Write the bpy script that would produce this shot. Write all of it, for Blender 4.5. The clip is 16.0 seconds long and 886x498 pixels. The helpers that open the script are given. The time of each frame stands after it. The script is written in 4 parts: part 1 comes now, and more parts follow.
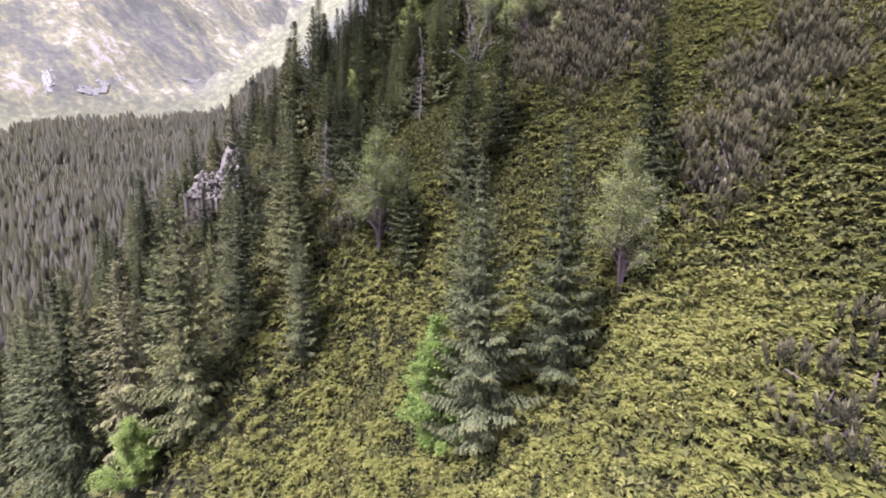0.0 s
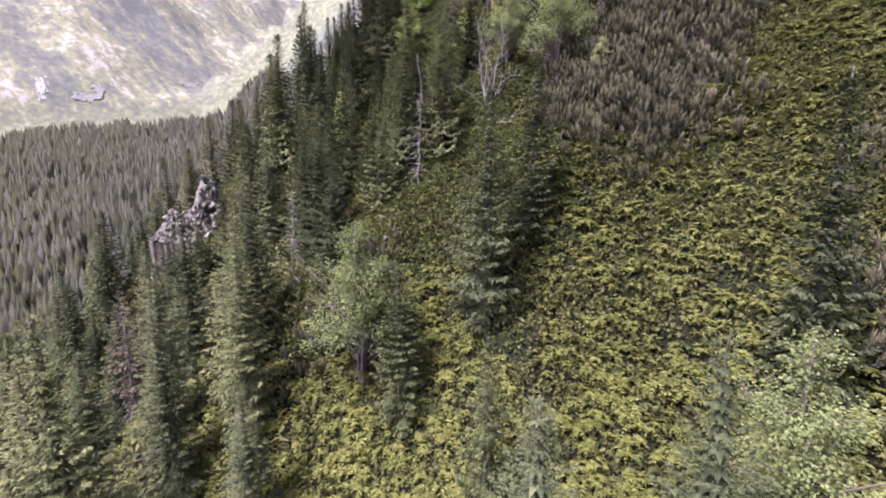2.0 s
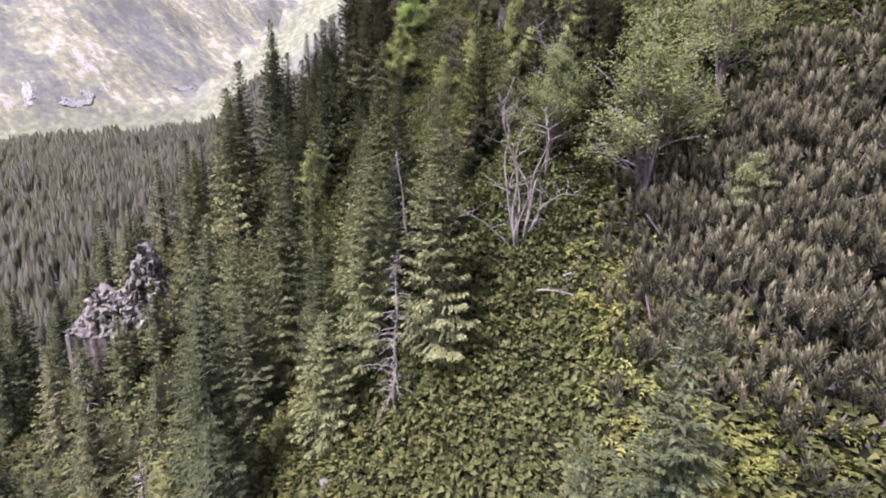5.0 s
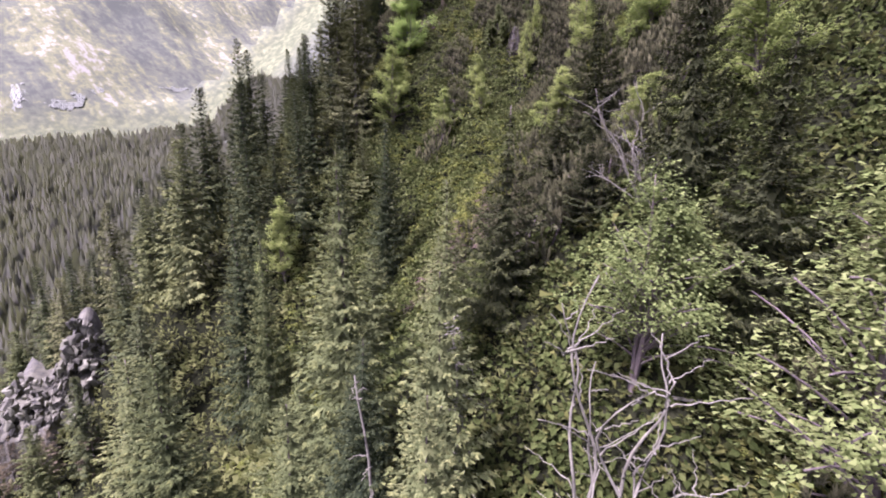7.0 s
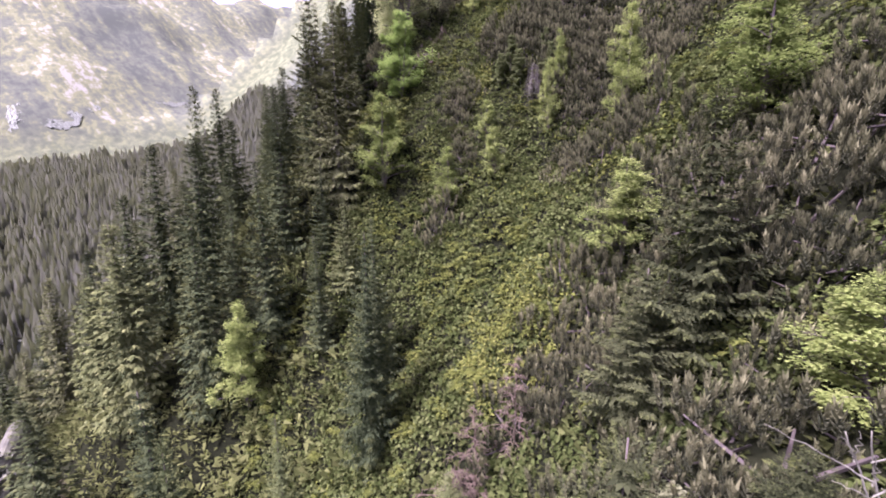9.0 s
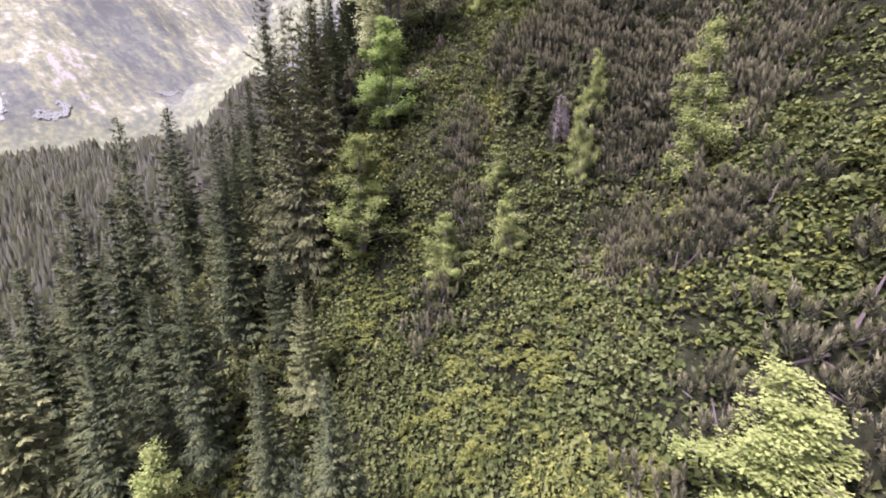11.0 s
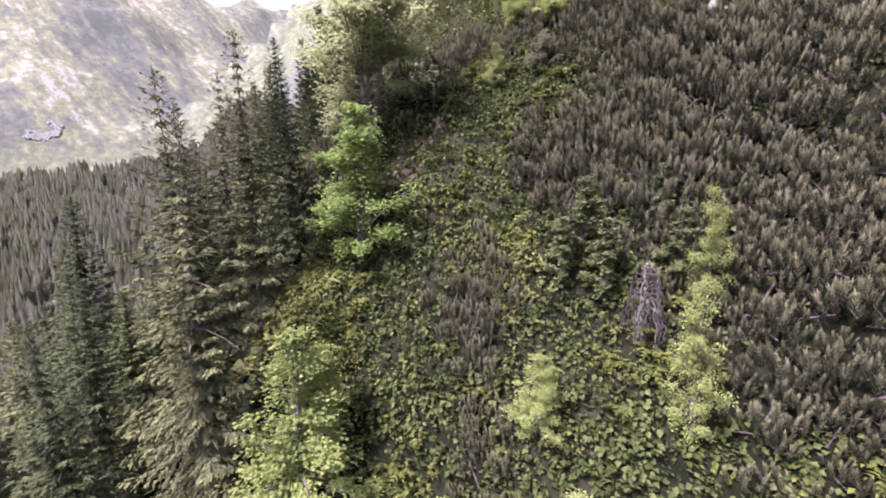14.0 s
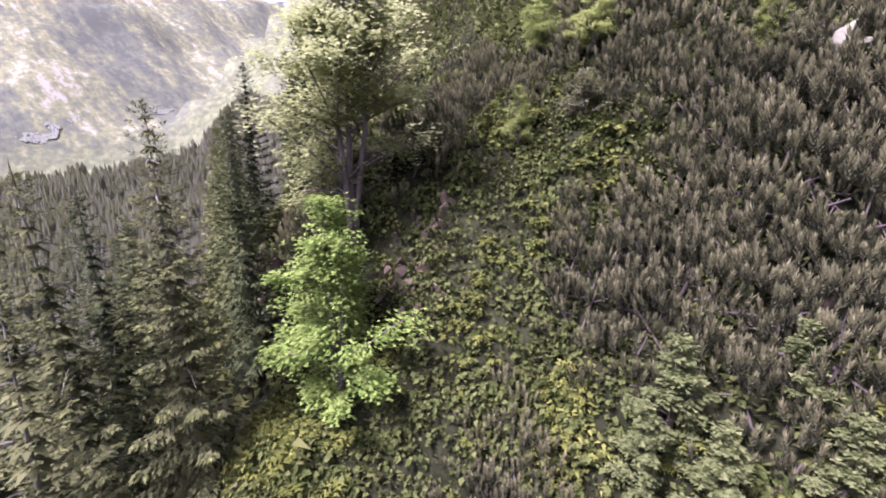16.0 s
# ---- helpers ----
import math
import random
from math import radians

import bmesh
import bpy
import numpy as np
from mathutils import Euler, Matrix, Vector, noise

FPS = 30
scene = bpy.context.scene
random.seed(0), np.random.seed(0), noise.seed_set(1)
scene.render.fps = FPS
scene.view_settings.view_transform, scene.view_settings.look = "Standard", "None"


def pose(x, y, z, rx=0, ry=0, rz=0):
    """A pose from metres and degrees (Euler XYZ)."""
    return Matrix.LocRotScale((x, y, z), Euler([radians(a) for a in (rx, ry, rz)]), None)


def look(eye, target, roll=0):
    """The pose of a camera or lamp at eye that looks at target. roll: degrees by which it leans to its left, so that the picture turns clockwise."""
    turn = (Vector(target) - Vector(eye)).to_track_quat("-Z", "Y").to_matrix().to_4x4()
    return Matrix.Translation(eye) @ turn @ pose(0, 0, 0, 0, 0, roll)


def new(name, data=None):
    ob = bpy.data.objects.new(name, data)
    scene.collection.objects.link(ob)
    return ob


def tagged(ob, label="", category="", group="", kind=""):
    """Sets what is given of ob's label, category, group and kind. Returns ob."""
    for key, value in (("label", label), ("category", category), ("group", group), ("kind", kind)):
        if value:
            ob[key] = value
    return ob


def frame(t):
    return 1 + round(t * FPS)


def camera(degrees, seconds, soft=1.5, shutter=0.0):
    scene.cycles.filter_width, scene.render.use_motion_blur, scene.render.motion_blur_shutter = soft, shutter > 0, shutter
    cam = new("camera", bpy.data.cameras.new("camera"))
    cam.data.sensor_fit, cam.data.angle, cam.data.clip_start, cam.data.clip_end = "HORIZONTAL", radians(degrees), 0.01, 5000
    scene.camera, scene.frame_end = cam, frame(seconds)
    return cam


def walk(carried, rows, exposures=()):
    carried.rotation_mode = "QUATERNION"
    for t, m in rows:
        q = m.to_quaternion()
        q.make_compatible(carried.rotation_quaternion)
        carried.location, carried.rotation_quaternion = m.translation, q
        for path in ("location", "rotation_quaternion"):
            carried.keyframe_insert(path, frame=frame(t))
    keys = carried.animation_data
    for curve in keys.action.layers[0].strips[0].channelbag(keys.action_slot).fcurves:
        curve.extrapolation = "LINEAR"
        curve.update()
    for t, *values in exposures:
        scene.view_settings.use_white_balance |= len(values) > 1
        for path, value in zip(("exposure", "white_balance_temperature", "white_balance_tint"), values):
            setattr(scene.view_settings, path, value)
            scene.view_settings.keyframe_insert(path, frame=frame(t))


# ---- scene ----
cam = camera(97.4, 16.0, soft=1.95)
PATH = [
    (0.0, 0.703, -0.854, -1.688, 1.04, -9.54, 1.14),
    (0.5, 0.639, 0.747, -0.783, 1.08, -9.63, 1.19),
    (1.0, 0.545, 2.210, 0.100, 1.18, -9.84, 1.00),
    (1.5, 0.445, 3.785, 1.086, 1.33, -9.94, 0.72),
    (2.0, 0.343, 5.274, 1.975, 1.49, -9.91, 0.42),
    (2.5, 0.260, 6.818, 2.902, 1.57, -9.87, 0.39),
    (3.0, 0.241, 8.416, 3.855, 1.56, -9.84, 0.54),
    (5.5, 0.138, 15.801, 8.228, 1.69, -10.31, 0.38),
    (6.0, 0.102, 17.356, 9.197, 1.72, -10.49, 0.45),
    (6.5, 0.024, 18.958, 10.150, 1.67, -10.31, 0.53),
    (7.0, -0.057, 20.417, 11.069, 1.70, -10.39, 0.45),
    (7.5, -0.137, 21.944, 12.070, 1.80, -10.47, 0.15),
    (8.0, -0.205, 23.461, 13.083, 2.02, -10.51, -0.39),
    (8.5, -0.252, 24.951, 14.056, 2.29, -10.24, -0.89),
    (9.0, -0.321, 26.406, 14.981, 2.36, -10.08, -1.17),
    (9.5, -0.325, 27.750, 15.859, 2.40, -10.60, -1.59),
    (12.0, -0.291, 35.013, 19.833, 2.51, -12.04, -0.70),
    (12.5, -0.352, 36.347, 20.654, 2.46, -10.85, -0.66),
    (13.0, -0.404, 37.490, 21.370, 2.32, -10.61, -0.57),
    (13.5, -0.462, 38.689, 22.145, 2.34, -10.19, -0.68),
    (14.0, -0.536, 39.783, 22.854, 2.38, -9.95, -0.78),
    (14.5, -0.612, 40.906, 23.568, 2.55, -10.03, -0.95),
    (15.0, -0.685, 42.000, 24.286, 2.68, -10.21, -1.16),
    (15.5, -0.739, 42.979, 24.956, 2.85, -10.48, -1.37),
    (16.0, -0.755, 44.041, 25.719, 3.09, -11.27, -1.79),
]
walk(cam, [(t, pose(x, y, z, 90 + pitch, 0, yaw) @ pose(0, 0, 0, 0, 0, roll)) for t, x, y, z, yaw, pitch, roll in PATH], [(0.0, 2.4, 4970.0, 94.0), (10.8, 2.4, 4970.0, 94.0), (12.0, 2.52, 4970.0, 94.0), (12.6, 2.4, 4970.0, 94.0), (16.0, 2.4, 4970.0, 94.0)])

# ---- daylight ----
SUN_UP, SUN_ROUND = 58.0, 235.0
world = bpy.data.worlds.new("sky")
scene.world = world
world.use_nodes = True
wn = world.node_tree.nodes
sky = wn.new("ShaderNodeTexSky")
sky.sky_type, sky.sun_disc = "NISHITA", False
sky.sun_elevation, sky.sun_rotation = radians(SUN_UP), radians(SUN_ROUND)
sky.air_density, sky.dust_density = 1.0, 3.0
wn["Background"].inputs["Strength"].default_value = 0.095
haze = wn.new("ShaderNodeHueSaturation")
haze.inputs["Saturation"].default_value = 0.22
world.node_tree.links.new(sky.outputs["Color"], haze.inputs["Color"])
world.node_tree.links.new(haze.outputs["Color"], wn["Background"].inputs["Color"])
sun = new("sun", bpy.data.lights.new("sun", "SUN"))
sun.data.energy, sun.data.angle, sun.data.color = 4.2, radians(16.0), (1.0, 0.95, 0.86)
sun.matrix_world = look((0, 0, 100), (-math.sin(radians(SUN_ROUND)) * 100 / math.tan(radians(SUN_UP)), -math.cos(radians(SUN_ROUND)) * 100 / math.tan(radians(SUN_UP)), 0))


# ---- materials ----
def shader(name):
    m = bpy.data.materials.new(name)
    m.use_nodes = True
    return m, m.node_tree.nodes, m.node_tree.links, m.node_tree.nodes["Principled BSDF"]


def ramp(nodes, stops):
    r = nodes.new("ShaderNodeValToRGB")
    while len(r.color_ramp.elements) < len(stops):
        r.color_ramp.elements.new(0.5)
    for e, (p, c) in zip(r.color_ramp.elements, stops):
        e.position, e.color = p, (*c, 1)
    return r


def noise_tex(nodes, links, coord, scale, detail=4.0, rough=0.6):
    n = nodes.new("ShaderNodeTexNoise")
    n.inputs["Scale"].default_value, n.inputs["Detail"].default_value, n.inputs["Roughness"].default_value = scale, detail, rough
    links.new(coord, n.inputs["Vector"])
    return n


def leafy(name, dark, mid, light, rough=0.6, glow=0.3, world_scale=0.25, single=0.42):
    """Foliage: each leaf or spray takes its own tint, whole plants differ, and some light passes through."""
    m, n, k, b = shader(name)
    geo, info = n.new("ShaderNodeNewGeometry"), n.new("ShaderNodeObjectInfo")
    patch = noise_tex(n, k, geo.outputs["Position"], world_scale, 3.0)
    mix = n.new("ShaderNodeMath")
    mix.operation = "MULTIPLY_ADD"
    k.new(geo.outputs["Random Per Island"], mix.inputs[0])
    mix.inputs[1].default_value = single
    add = n.new("ShaderNodeMath")
    add.operation = "MULTIPLY_ADD"
    k.new(patch.outputs["Fac"], add.inputs[0])
    add.inputs[1].default_value = 0.5
    add.inputs[2].default_value = -0.16 + (0.42 - single) / 2
    k.new(add.outputs[0], mix.inputs[2])
    own = n.new("ShaderNodeMath")
    own.operation = "MULTIPLY_ADD"
    k.new(info.outputs["Random"], own.inputs[0])
    own.inputs[1].default_value = 0.42
    k.new(mix.outputs[0], own.inputs[2])
    r = ramp(n, [(0.05, dark), (0.5, mid), (1.0, light)])
    k.new(own.outputs[0], r.inputs["Fac"])
    k.new(r.outputs["Color"], b.inputs["Base Color"])
    b.inputs["Roughness"].default_value = rough
    b.inputs["Specular IOR Level"].default_value = 0.0
    t = n.new("ShaderNodeBsdfTranslucent")
    k.new(r.outputs["Color"], t.inputs["Color"])
    s = n.new("ShaderNodeMixShader")
    s.inputs["Fac"].default_value = glow
    k.new(b.outputs["BSDF"], s.inputs[1])
    k.new(t.outputs["BSDF"], s.inputs[2])
    k.new(s.outputs["Shader"], n["Material Output"].inputs["Surface"])
    return m


def barky(name, dark, light, scale=9.0):
    m, n, k, b = shader(name)
    co = n.new("ShaderNodeTexCoord")
    mp = n.new("ShaderNodeMapping")
    mp.inputs["Scale"].default_value = (1, 1, 0.2)
    k.new(co.outputs["Object"], mp.inputs["Vector"])
    f = noise_tex(n, k, mp.outputs["Vector"], scale, 6.0, 0.7)
    r = ramp(n, [(0.3, dark), (0.7, light)])
    k.new(f.outputs["Fac"], r.inputs["Fac"])
    k.new(r.outputs["Color"], b.inputs["Base Color"])
    b.inputs["Roughness"].default_value = 0.9
    b.inputs["Specular IOR Level"].default_value = 0.15
    bump = n.new("ShaderNodeBump")
    bump.inputs["Strength"].default_value, bump.inputs["Distance"].default_value = 0.5, 0.02
    k.new(f.outputs["Fac"], bump.inputs["Height"])
    k.new(bump.outputs["Normal"], b.inputs["Normal"])
    return m


SPRUCE = leafy("spruce_needles", (0.01, 0.016, 0.005), (0.038, 0.053, 0.012), (0.085, 0.106, 0.024), 0.65, 0.12, 0.35)
SPRUCE_DARK = leafy("dark_spruce_needles", (0.01, 0.014, 0.004), (0.032, 0.04, 0.009), (0.068, 0.08, 0.018), 0.65, 0.12, 0.35)
SPRUCE_BRIGHT = leafy("fresh_spruce_needles", (0.018, 0.027, 0.006), (0.06, 0.079, 0.015), (0.12, 0.14, 0.029), 0.65, 0.15, 0.35)
SPRUCE_GREY = leafy("dry_spruce_needles", (0.021, 0.026, 0.006), (0.066, 0.078, 0.017), (0.13, 0.142, 0.035), 0.75, 0.14, 0.4)
SPRUCE_RED = leafy("dead_reddish_needles", (0.028, 0.026, 0.008), (0.07, 0.064, 0.02), (0.12, 0.11, 0.038), 0.8, 0.15, 0.4)
# Paler needles for bough ends: fresh growth, and the light on tips as colour.
LIT_TIPS = leafy("lit_spruce_shoots", (0.034, 0.046, 0.008), (0.09, 0.11, 0.019), (0.165, 0.186, 0.037), 0.65, 0.22, 0.35)
LIT_TIPS_DARK = leafy("lit_shoots_of_dark_spruce", (0.02, 0.027, 0.005), (0.054, 0.067, 0.012), (0.105, 0.122, 0.025), 0.65, 0.22, 0.35)
ROWAN = leafy("rowan_leaves", (0.038, 0.083, 0.007), (0.12, 0.205, 0.018), (0.245, 0.328, 0.042), 0.5, 0.48, 0.5)
ROWAN_YELLOW = leafy("yellowing_rowan_leaves", (0.064, 0.1, 0.011), (0.172, 0.23, 0.028), (0.305, 0.355, 0.062), 0.5, 0.48, 0.5)
ROWAN_GREY = leafy("pale_willow_leaves", (0.05, 0.08, 0.012), (0.125, 0.17, 0.026), (0.235, 0.275, 0.056), 0.5, 0.46, 0.5)
PALE_LEAVES = leafy("pale_downy_leaves", (0.09, 0.12, 0.022), (0.205, 0.25, 0.052), (0.33, 0.37, 0.095), 0.6, 0.48, 0.5)
SAPLING = leafy("sapling_leaves", (0.027, 0.044, 0.008), (0.078, 0.104, 0.019), (0.175, 0.205, 0.045), 0.5, 0.42, 0.5)
PINE = leafy("dwarf_pine_needles", (0.011, 0.0145, 0.005), (0.042, 0.0485, 0.014), (0.092, 0.0985, 0.029), 0.65, 0.12, 1.1, 0.3)
# Paler copy of the pine needles: light on the shoot tops as colour.
PINE_LIT_TOPS = leafy("dwarf_pine_lit_tops", (0.035, 0.04, 0.011), (0.094, 0.102, 0.027), (0.19, 0.194, 0.055), 0.65, 0.2, 1.1, 0.3)
HERB = leafy("fern_fronds", (0.023, 0.034, 0.005), (0.086, 0.107, 0.01), (0.2, 0.216, 0.029), 0.6, 0.35, 0.25, 0.4)
HERB_YELLOW = leafy("yellow_herb_leaves", (0.035, 0.048, 0.005), (0.1, 0.123, 0.011), (0.2, 0.217, 0.03), 0.55, 0.35, 0.3)
HERB_GREEN = leafy("gully_herb_leaves", (0.011, 0.019, 0.003), (0.043, 0.061, 0.008), (0.118, 0.142, 0.025), 0.5, 0.28, 0.5)
UNDERGROWTH = leafy("low_bilberry_leaves", (0.014, 0.02, 0.004), (0.048, 0.061, 0.009), (0.115, 0.132, 0.023), 0.6, 0.25, 0.4)
GRASS = leafy("mountain_grass", (0.038, 0.047, 0.007), (0.09, 0.103, 0.014), (0.168, 0.175, 0.034), 0.7, 0.32, 0.3)
# Far paler than the near needles: the valley's haze is put into the colour.
HAZED_SPRUCE = leafy("hazed_valley_needles", (0.19, 0.212, 0.095), (0.25, 0.27, 0.12), (0.31, 0.33, 0.15), 0.85, 0.8, 0.02, 0.3)
BARK = barky("spruce_bark", (0.03, 0.026, 0.011), (0.085, 0.076, 0.034))
BUSH = leafy("bush_leaves", (0.065, 0.08, 0.02), (0.16, 0.18, 0.05), (0.28, 0.3, 0.1), 0.5, 0.42, 0.5)
PALE_BARK = barky("rowan_bark", (0.045, 0.039, 0.017), (0.125, 0.112, 0.053))
DRY_BARK = barky("flaking_grey_bark", (0.06, 0.061, 0.025), (0.175, 0.175, 0.077))
TWIG_BARK = barky("brown_dead_twigs", (0.026, 0.025, 0.01), (0.078, 0.074, 0.03))
RED_TWIGS = barky("rusty_dead_twigs", (0.045, 0.036, 0.012), (0.12, 0.098, 0.034))
DEADWOOD = barky("bleached_deadwood", (0.05, 0.052, 0.02), (0.16, 0.165, 0.066))


def ground_material():
    m, n, k, b = shader("mountain_soil_turf_and_shade")
    geo = n.new("ShaderNodeNewGeometry")
    big = noise_tex(n, k, geo.outputs["Position"], 0.12, 5.0)
    small = noise_tex(n, k, geo.outputs["Position"], 2.2, 8.0, 0.7)
    add = n.new("ShaderNodeMath")
    add.operation = "MULTIPLY_ADD"
    k.new(small.outputs["Fac"], add.inputs[0])
    add.inputs[1].default_value = 0.6
    k.new(big.outputs["Fac"], add.inputs[2])
    # Near-black: the deep shade in gaps between plants is put into the soil colour.
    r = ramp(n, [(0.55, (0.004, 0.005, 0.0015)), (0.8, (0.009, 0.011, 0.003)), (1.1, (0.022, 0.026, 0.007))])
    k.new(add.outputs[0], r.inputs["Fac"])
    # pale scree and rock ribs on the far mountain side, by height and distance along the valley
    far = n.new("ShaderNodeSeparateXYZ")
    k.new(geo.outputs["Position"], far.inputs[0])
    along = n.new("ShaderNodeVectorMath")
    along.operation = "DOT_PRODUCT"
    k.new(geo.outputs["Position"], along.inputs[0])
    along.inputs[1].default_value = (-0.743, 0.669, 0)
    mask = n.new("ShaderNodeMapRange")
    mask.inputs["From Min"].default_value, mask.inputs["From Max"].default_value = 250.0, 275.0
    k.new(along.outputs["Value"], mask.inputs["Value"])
    across = n.new("ShaderNodeVectorMath")
    across.operation = "DOT_PRODUCT"
    k.new(geo.outputs["Position"], across.inputs[0])
    across.inputs[1].default_value = (0.669, 0.743, 0.25)
    shrink = n.new("ShaderNodeMath")
    shrink.operation = "MULTIPLY"
    shrink.inputs[1].default_value = 0.4
    k.new(along.outputs["Value"], shrink.inputs[0])
    both = n.new("ShaderNodeCombineXYZ")
    k.new(across.outputs["Value"], both.inputs[0])
    k.new(shrink.outputs[0], both.inputs[1])
    scree = noise_tex(n, k, both.outputs["Vector"], 0.15, 10.0, 0.72)
    bits = noise_tex(n, k, both.outputs["Vector"], 0.022, 3.0, 0.5)
    sum2 = n.new("ShaderNodeMath")
    sum2.operation = "MULTIPLY_ADD"
    k.new(bits.outputs["Fac"], sum2.inputs[0])
    sum2.inputs[1].default_value = 0.65
    k.new(scree.outputs["Fac"], sum2.inputs[2])
    fleck = noise_tex(n, k, geo.outputs["Position"], 0.28, 5.0, 0.6)
    sum3 = n.new("ShaderNodeMath")
    sum3.operation = "MULTIPLY_ADD"
    k.new(fleck.outputs["Fac"], sum3.inputs[0])
    sum3.inputs[1].default_value = 0.5
    sum3.use_clamp = False
    shift = n.new("ShaderNodeMath")
    shift.operation = "SUBTRACT"
    shift.inputs[1].default_value = 0.25
    k.new(sum2.outputs[0], shift.inputs[0])
    k.new(shift.outputs[0], sum3.inputs[2])
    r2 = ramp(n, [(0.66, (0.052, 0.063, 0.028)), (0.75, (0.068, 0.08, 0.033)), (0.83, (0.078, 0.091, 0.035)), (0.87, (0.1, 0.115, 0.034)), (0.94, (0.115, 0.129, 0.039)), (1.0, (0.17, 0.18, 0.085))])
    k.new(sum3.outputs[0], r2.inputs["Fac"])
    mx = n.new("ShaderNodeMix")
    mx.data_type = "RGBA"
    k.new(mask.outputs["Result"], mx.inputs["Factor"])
    wooded = n.new("ShaderNodeMapRange")
    wooded.inputs["From Min"].default_value, wooded.inputs["From Max"].default_value = 96.0, 116.0
    k.new(along.outputs["Value"], wooded.inputs["Value"])
    under = n.new("ShaderNodeMix")
    under.data_type = "RGBA"
    under.inputs["B"].default_value = (0.07, 0.083, 0.036, 1)
    k.new(wooded.outputs["Result"], under.inputs["Factor"])
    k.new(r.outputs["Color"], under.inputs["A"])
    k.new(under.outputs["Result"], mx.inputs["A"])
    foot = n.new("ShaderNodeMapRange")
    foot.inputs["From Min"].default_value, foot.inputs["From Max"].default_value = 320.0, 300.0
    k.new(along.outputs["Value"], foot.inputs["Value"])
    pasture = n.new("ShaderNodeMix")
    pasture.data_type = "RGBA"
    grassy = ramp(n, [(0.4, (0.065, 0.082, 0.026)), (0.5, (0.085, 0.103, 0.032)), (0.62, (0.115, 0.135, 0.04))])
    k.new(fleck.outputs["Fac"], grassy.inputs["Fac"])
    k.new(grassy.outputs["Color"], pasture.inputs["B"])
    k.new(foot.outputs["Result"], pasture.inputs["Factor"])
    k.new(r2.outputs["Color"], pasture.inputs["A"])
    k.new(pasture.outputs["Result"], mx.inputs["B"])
    k.new(mx.outputs["Result"], b.inputs["Base Color"])
    b.inputs["Roughness"].default_value = 0.95
    b.inputs["Specular IOR Level"].default_value = 0.0
    bump = n.new("ShaderNodeBump")
    bump.inputs["Strength"].default_value, bump.inputs["Distance"].default_value = 0.6, 0.15
    k.new(small.outputs["Fac"], bump.inputs["Height"])
    k.new(bump.outputs["Normal"], b.inputs["Normal"])
    return m


def rock_material(name, dark, mid, light):
    m, n, k, b = shader(name)
    geo, info = n.new("ShaderNodeNewGeometry"), n.new("ShaderNodeObjectInfo")
    a = noise_tex(n, k, geo.outputs["Position"], 1.3, 8.0, 0.7)
    c = noise_tex(n, k, geo.outputs["Position"], 9.0, 6.0, 0.7)
    s = n.new("ShaderNodeMath")
    s.operation = "MULTIPLY_ADD"
    k.new(info.outputs["Random"], s.inputs[0])
    s.inputs[1].default_value = 0.35
    k.new(a.outputs["Fac"], s.inputs[2])
    r = ramp(n, [(0.4, dark), (0.62, mid), (0.85, light)])
    k.new(s.outputs[0], r.inputs["Fac"])
    k.new(r.outputs["Color"], b.inputs["Base Color"])
    b.inputs["Roughness"].default_value = 0.9
    b.inputs["Specular IOR Level"].default_value = 0.15
    bump = n.new("ShaderNodeBump")
    bump.inputs["Strength"].default_value, bump.inputs["Distance"].default_value = 0.6, 0.05
    k.new(c.outputs["Fac"], bump.inputs["Height"])
    k.new(bump.outputs["Normal"], b.inputs["Normal"])
    return m


SOIL = ground_material()
ROCK = rock_material("lichened_granite", (0.026, 0.028, 0.01), (0.066, 0.071, 0.025), (0.135, 0.147, 0.053))
# A darker granite: shade behind the blocks is put into the bedrock's colour.
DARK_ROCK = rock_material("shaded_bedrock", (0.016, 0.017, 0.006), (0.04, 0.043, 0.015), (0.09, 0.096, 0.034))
RED_ROCK = rock_material("rusty_granite", (0.018, 0.014, 0.004), (0.05, 0.041, 0.011), (0.1, 0.086, 0.03))


# ---- the lie of the land ----
def ease(a, b, v):
    t = np.clip((v - a) / (b - a), 0, 1)
    return t * t * (3 - 2 * t)


def waves(x, y, seed, size, octaves=4):
    """A smooth random relief, from crossing waves."""
    rng, out, amp = np.random.default_rng(seed), 0 * x, 1.0
    for o in range(octaves):
        for _ in range(4):
            a, ph = rng.uniform(0, math.tau), rng.uniform(0, math.tau)
            f = math.tau / size * 2**o * rng.uniform(0.7, 1.4)
            out = out + amp * np.sin(f * (x * math.cos(a) + y * math.sin(a)) + ph) / 4
        amp *= 0.5
    return out


# hollows and swells of the slope: x, y, reach and rise
LUMPS = [(-2.9, 14.4, 2.4, -1.28), (9.0, 9.5, 2.0, -1.09), (3.6, 24.2, 1.9, -1.06), (5.8, 46.0, 2.6, -2.38), (2.6, 46.9, 1.6, -0.15), (-1.0, 46.5, 2.0, -0.73), (-5.7, 51.0, 1.9, 1.94), (-1.8, 51.0, 1.6, 0.31), (6.2, 51.2, 2.0, 0.67), (2.2, 36.2, 1.6, -0.77), (-2.0, 53.2, 1.2, 0.51), (5.0, 20.5, 2.2, 0.22), (5.0, 10.0, 1.8, 0.31), (1.6, 52.0, 1.6, -0.05), (0.1, 34.8, 1.3, -1.0)]


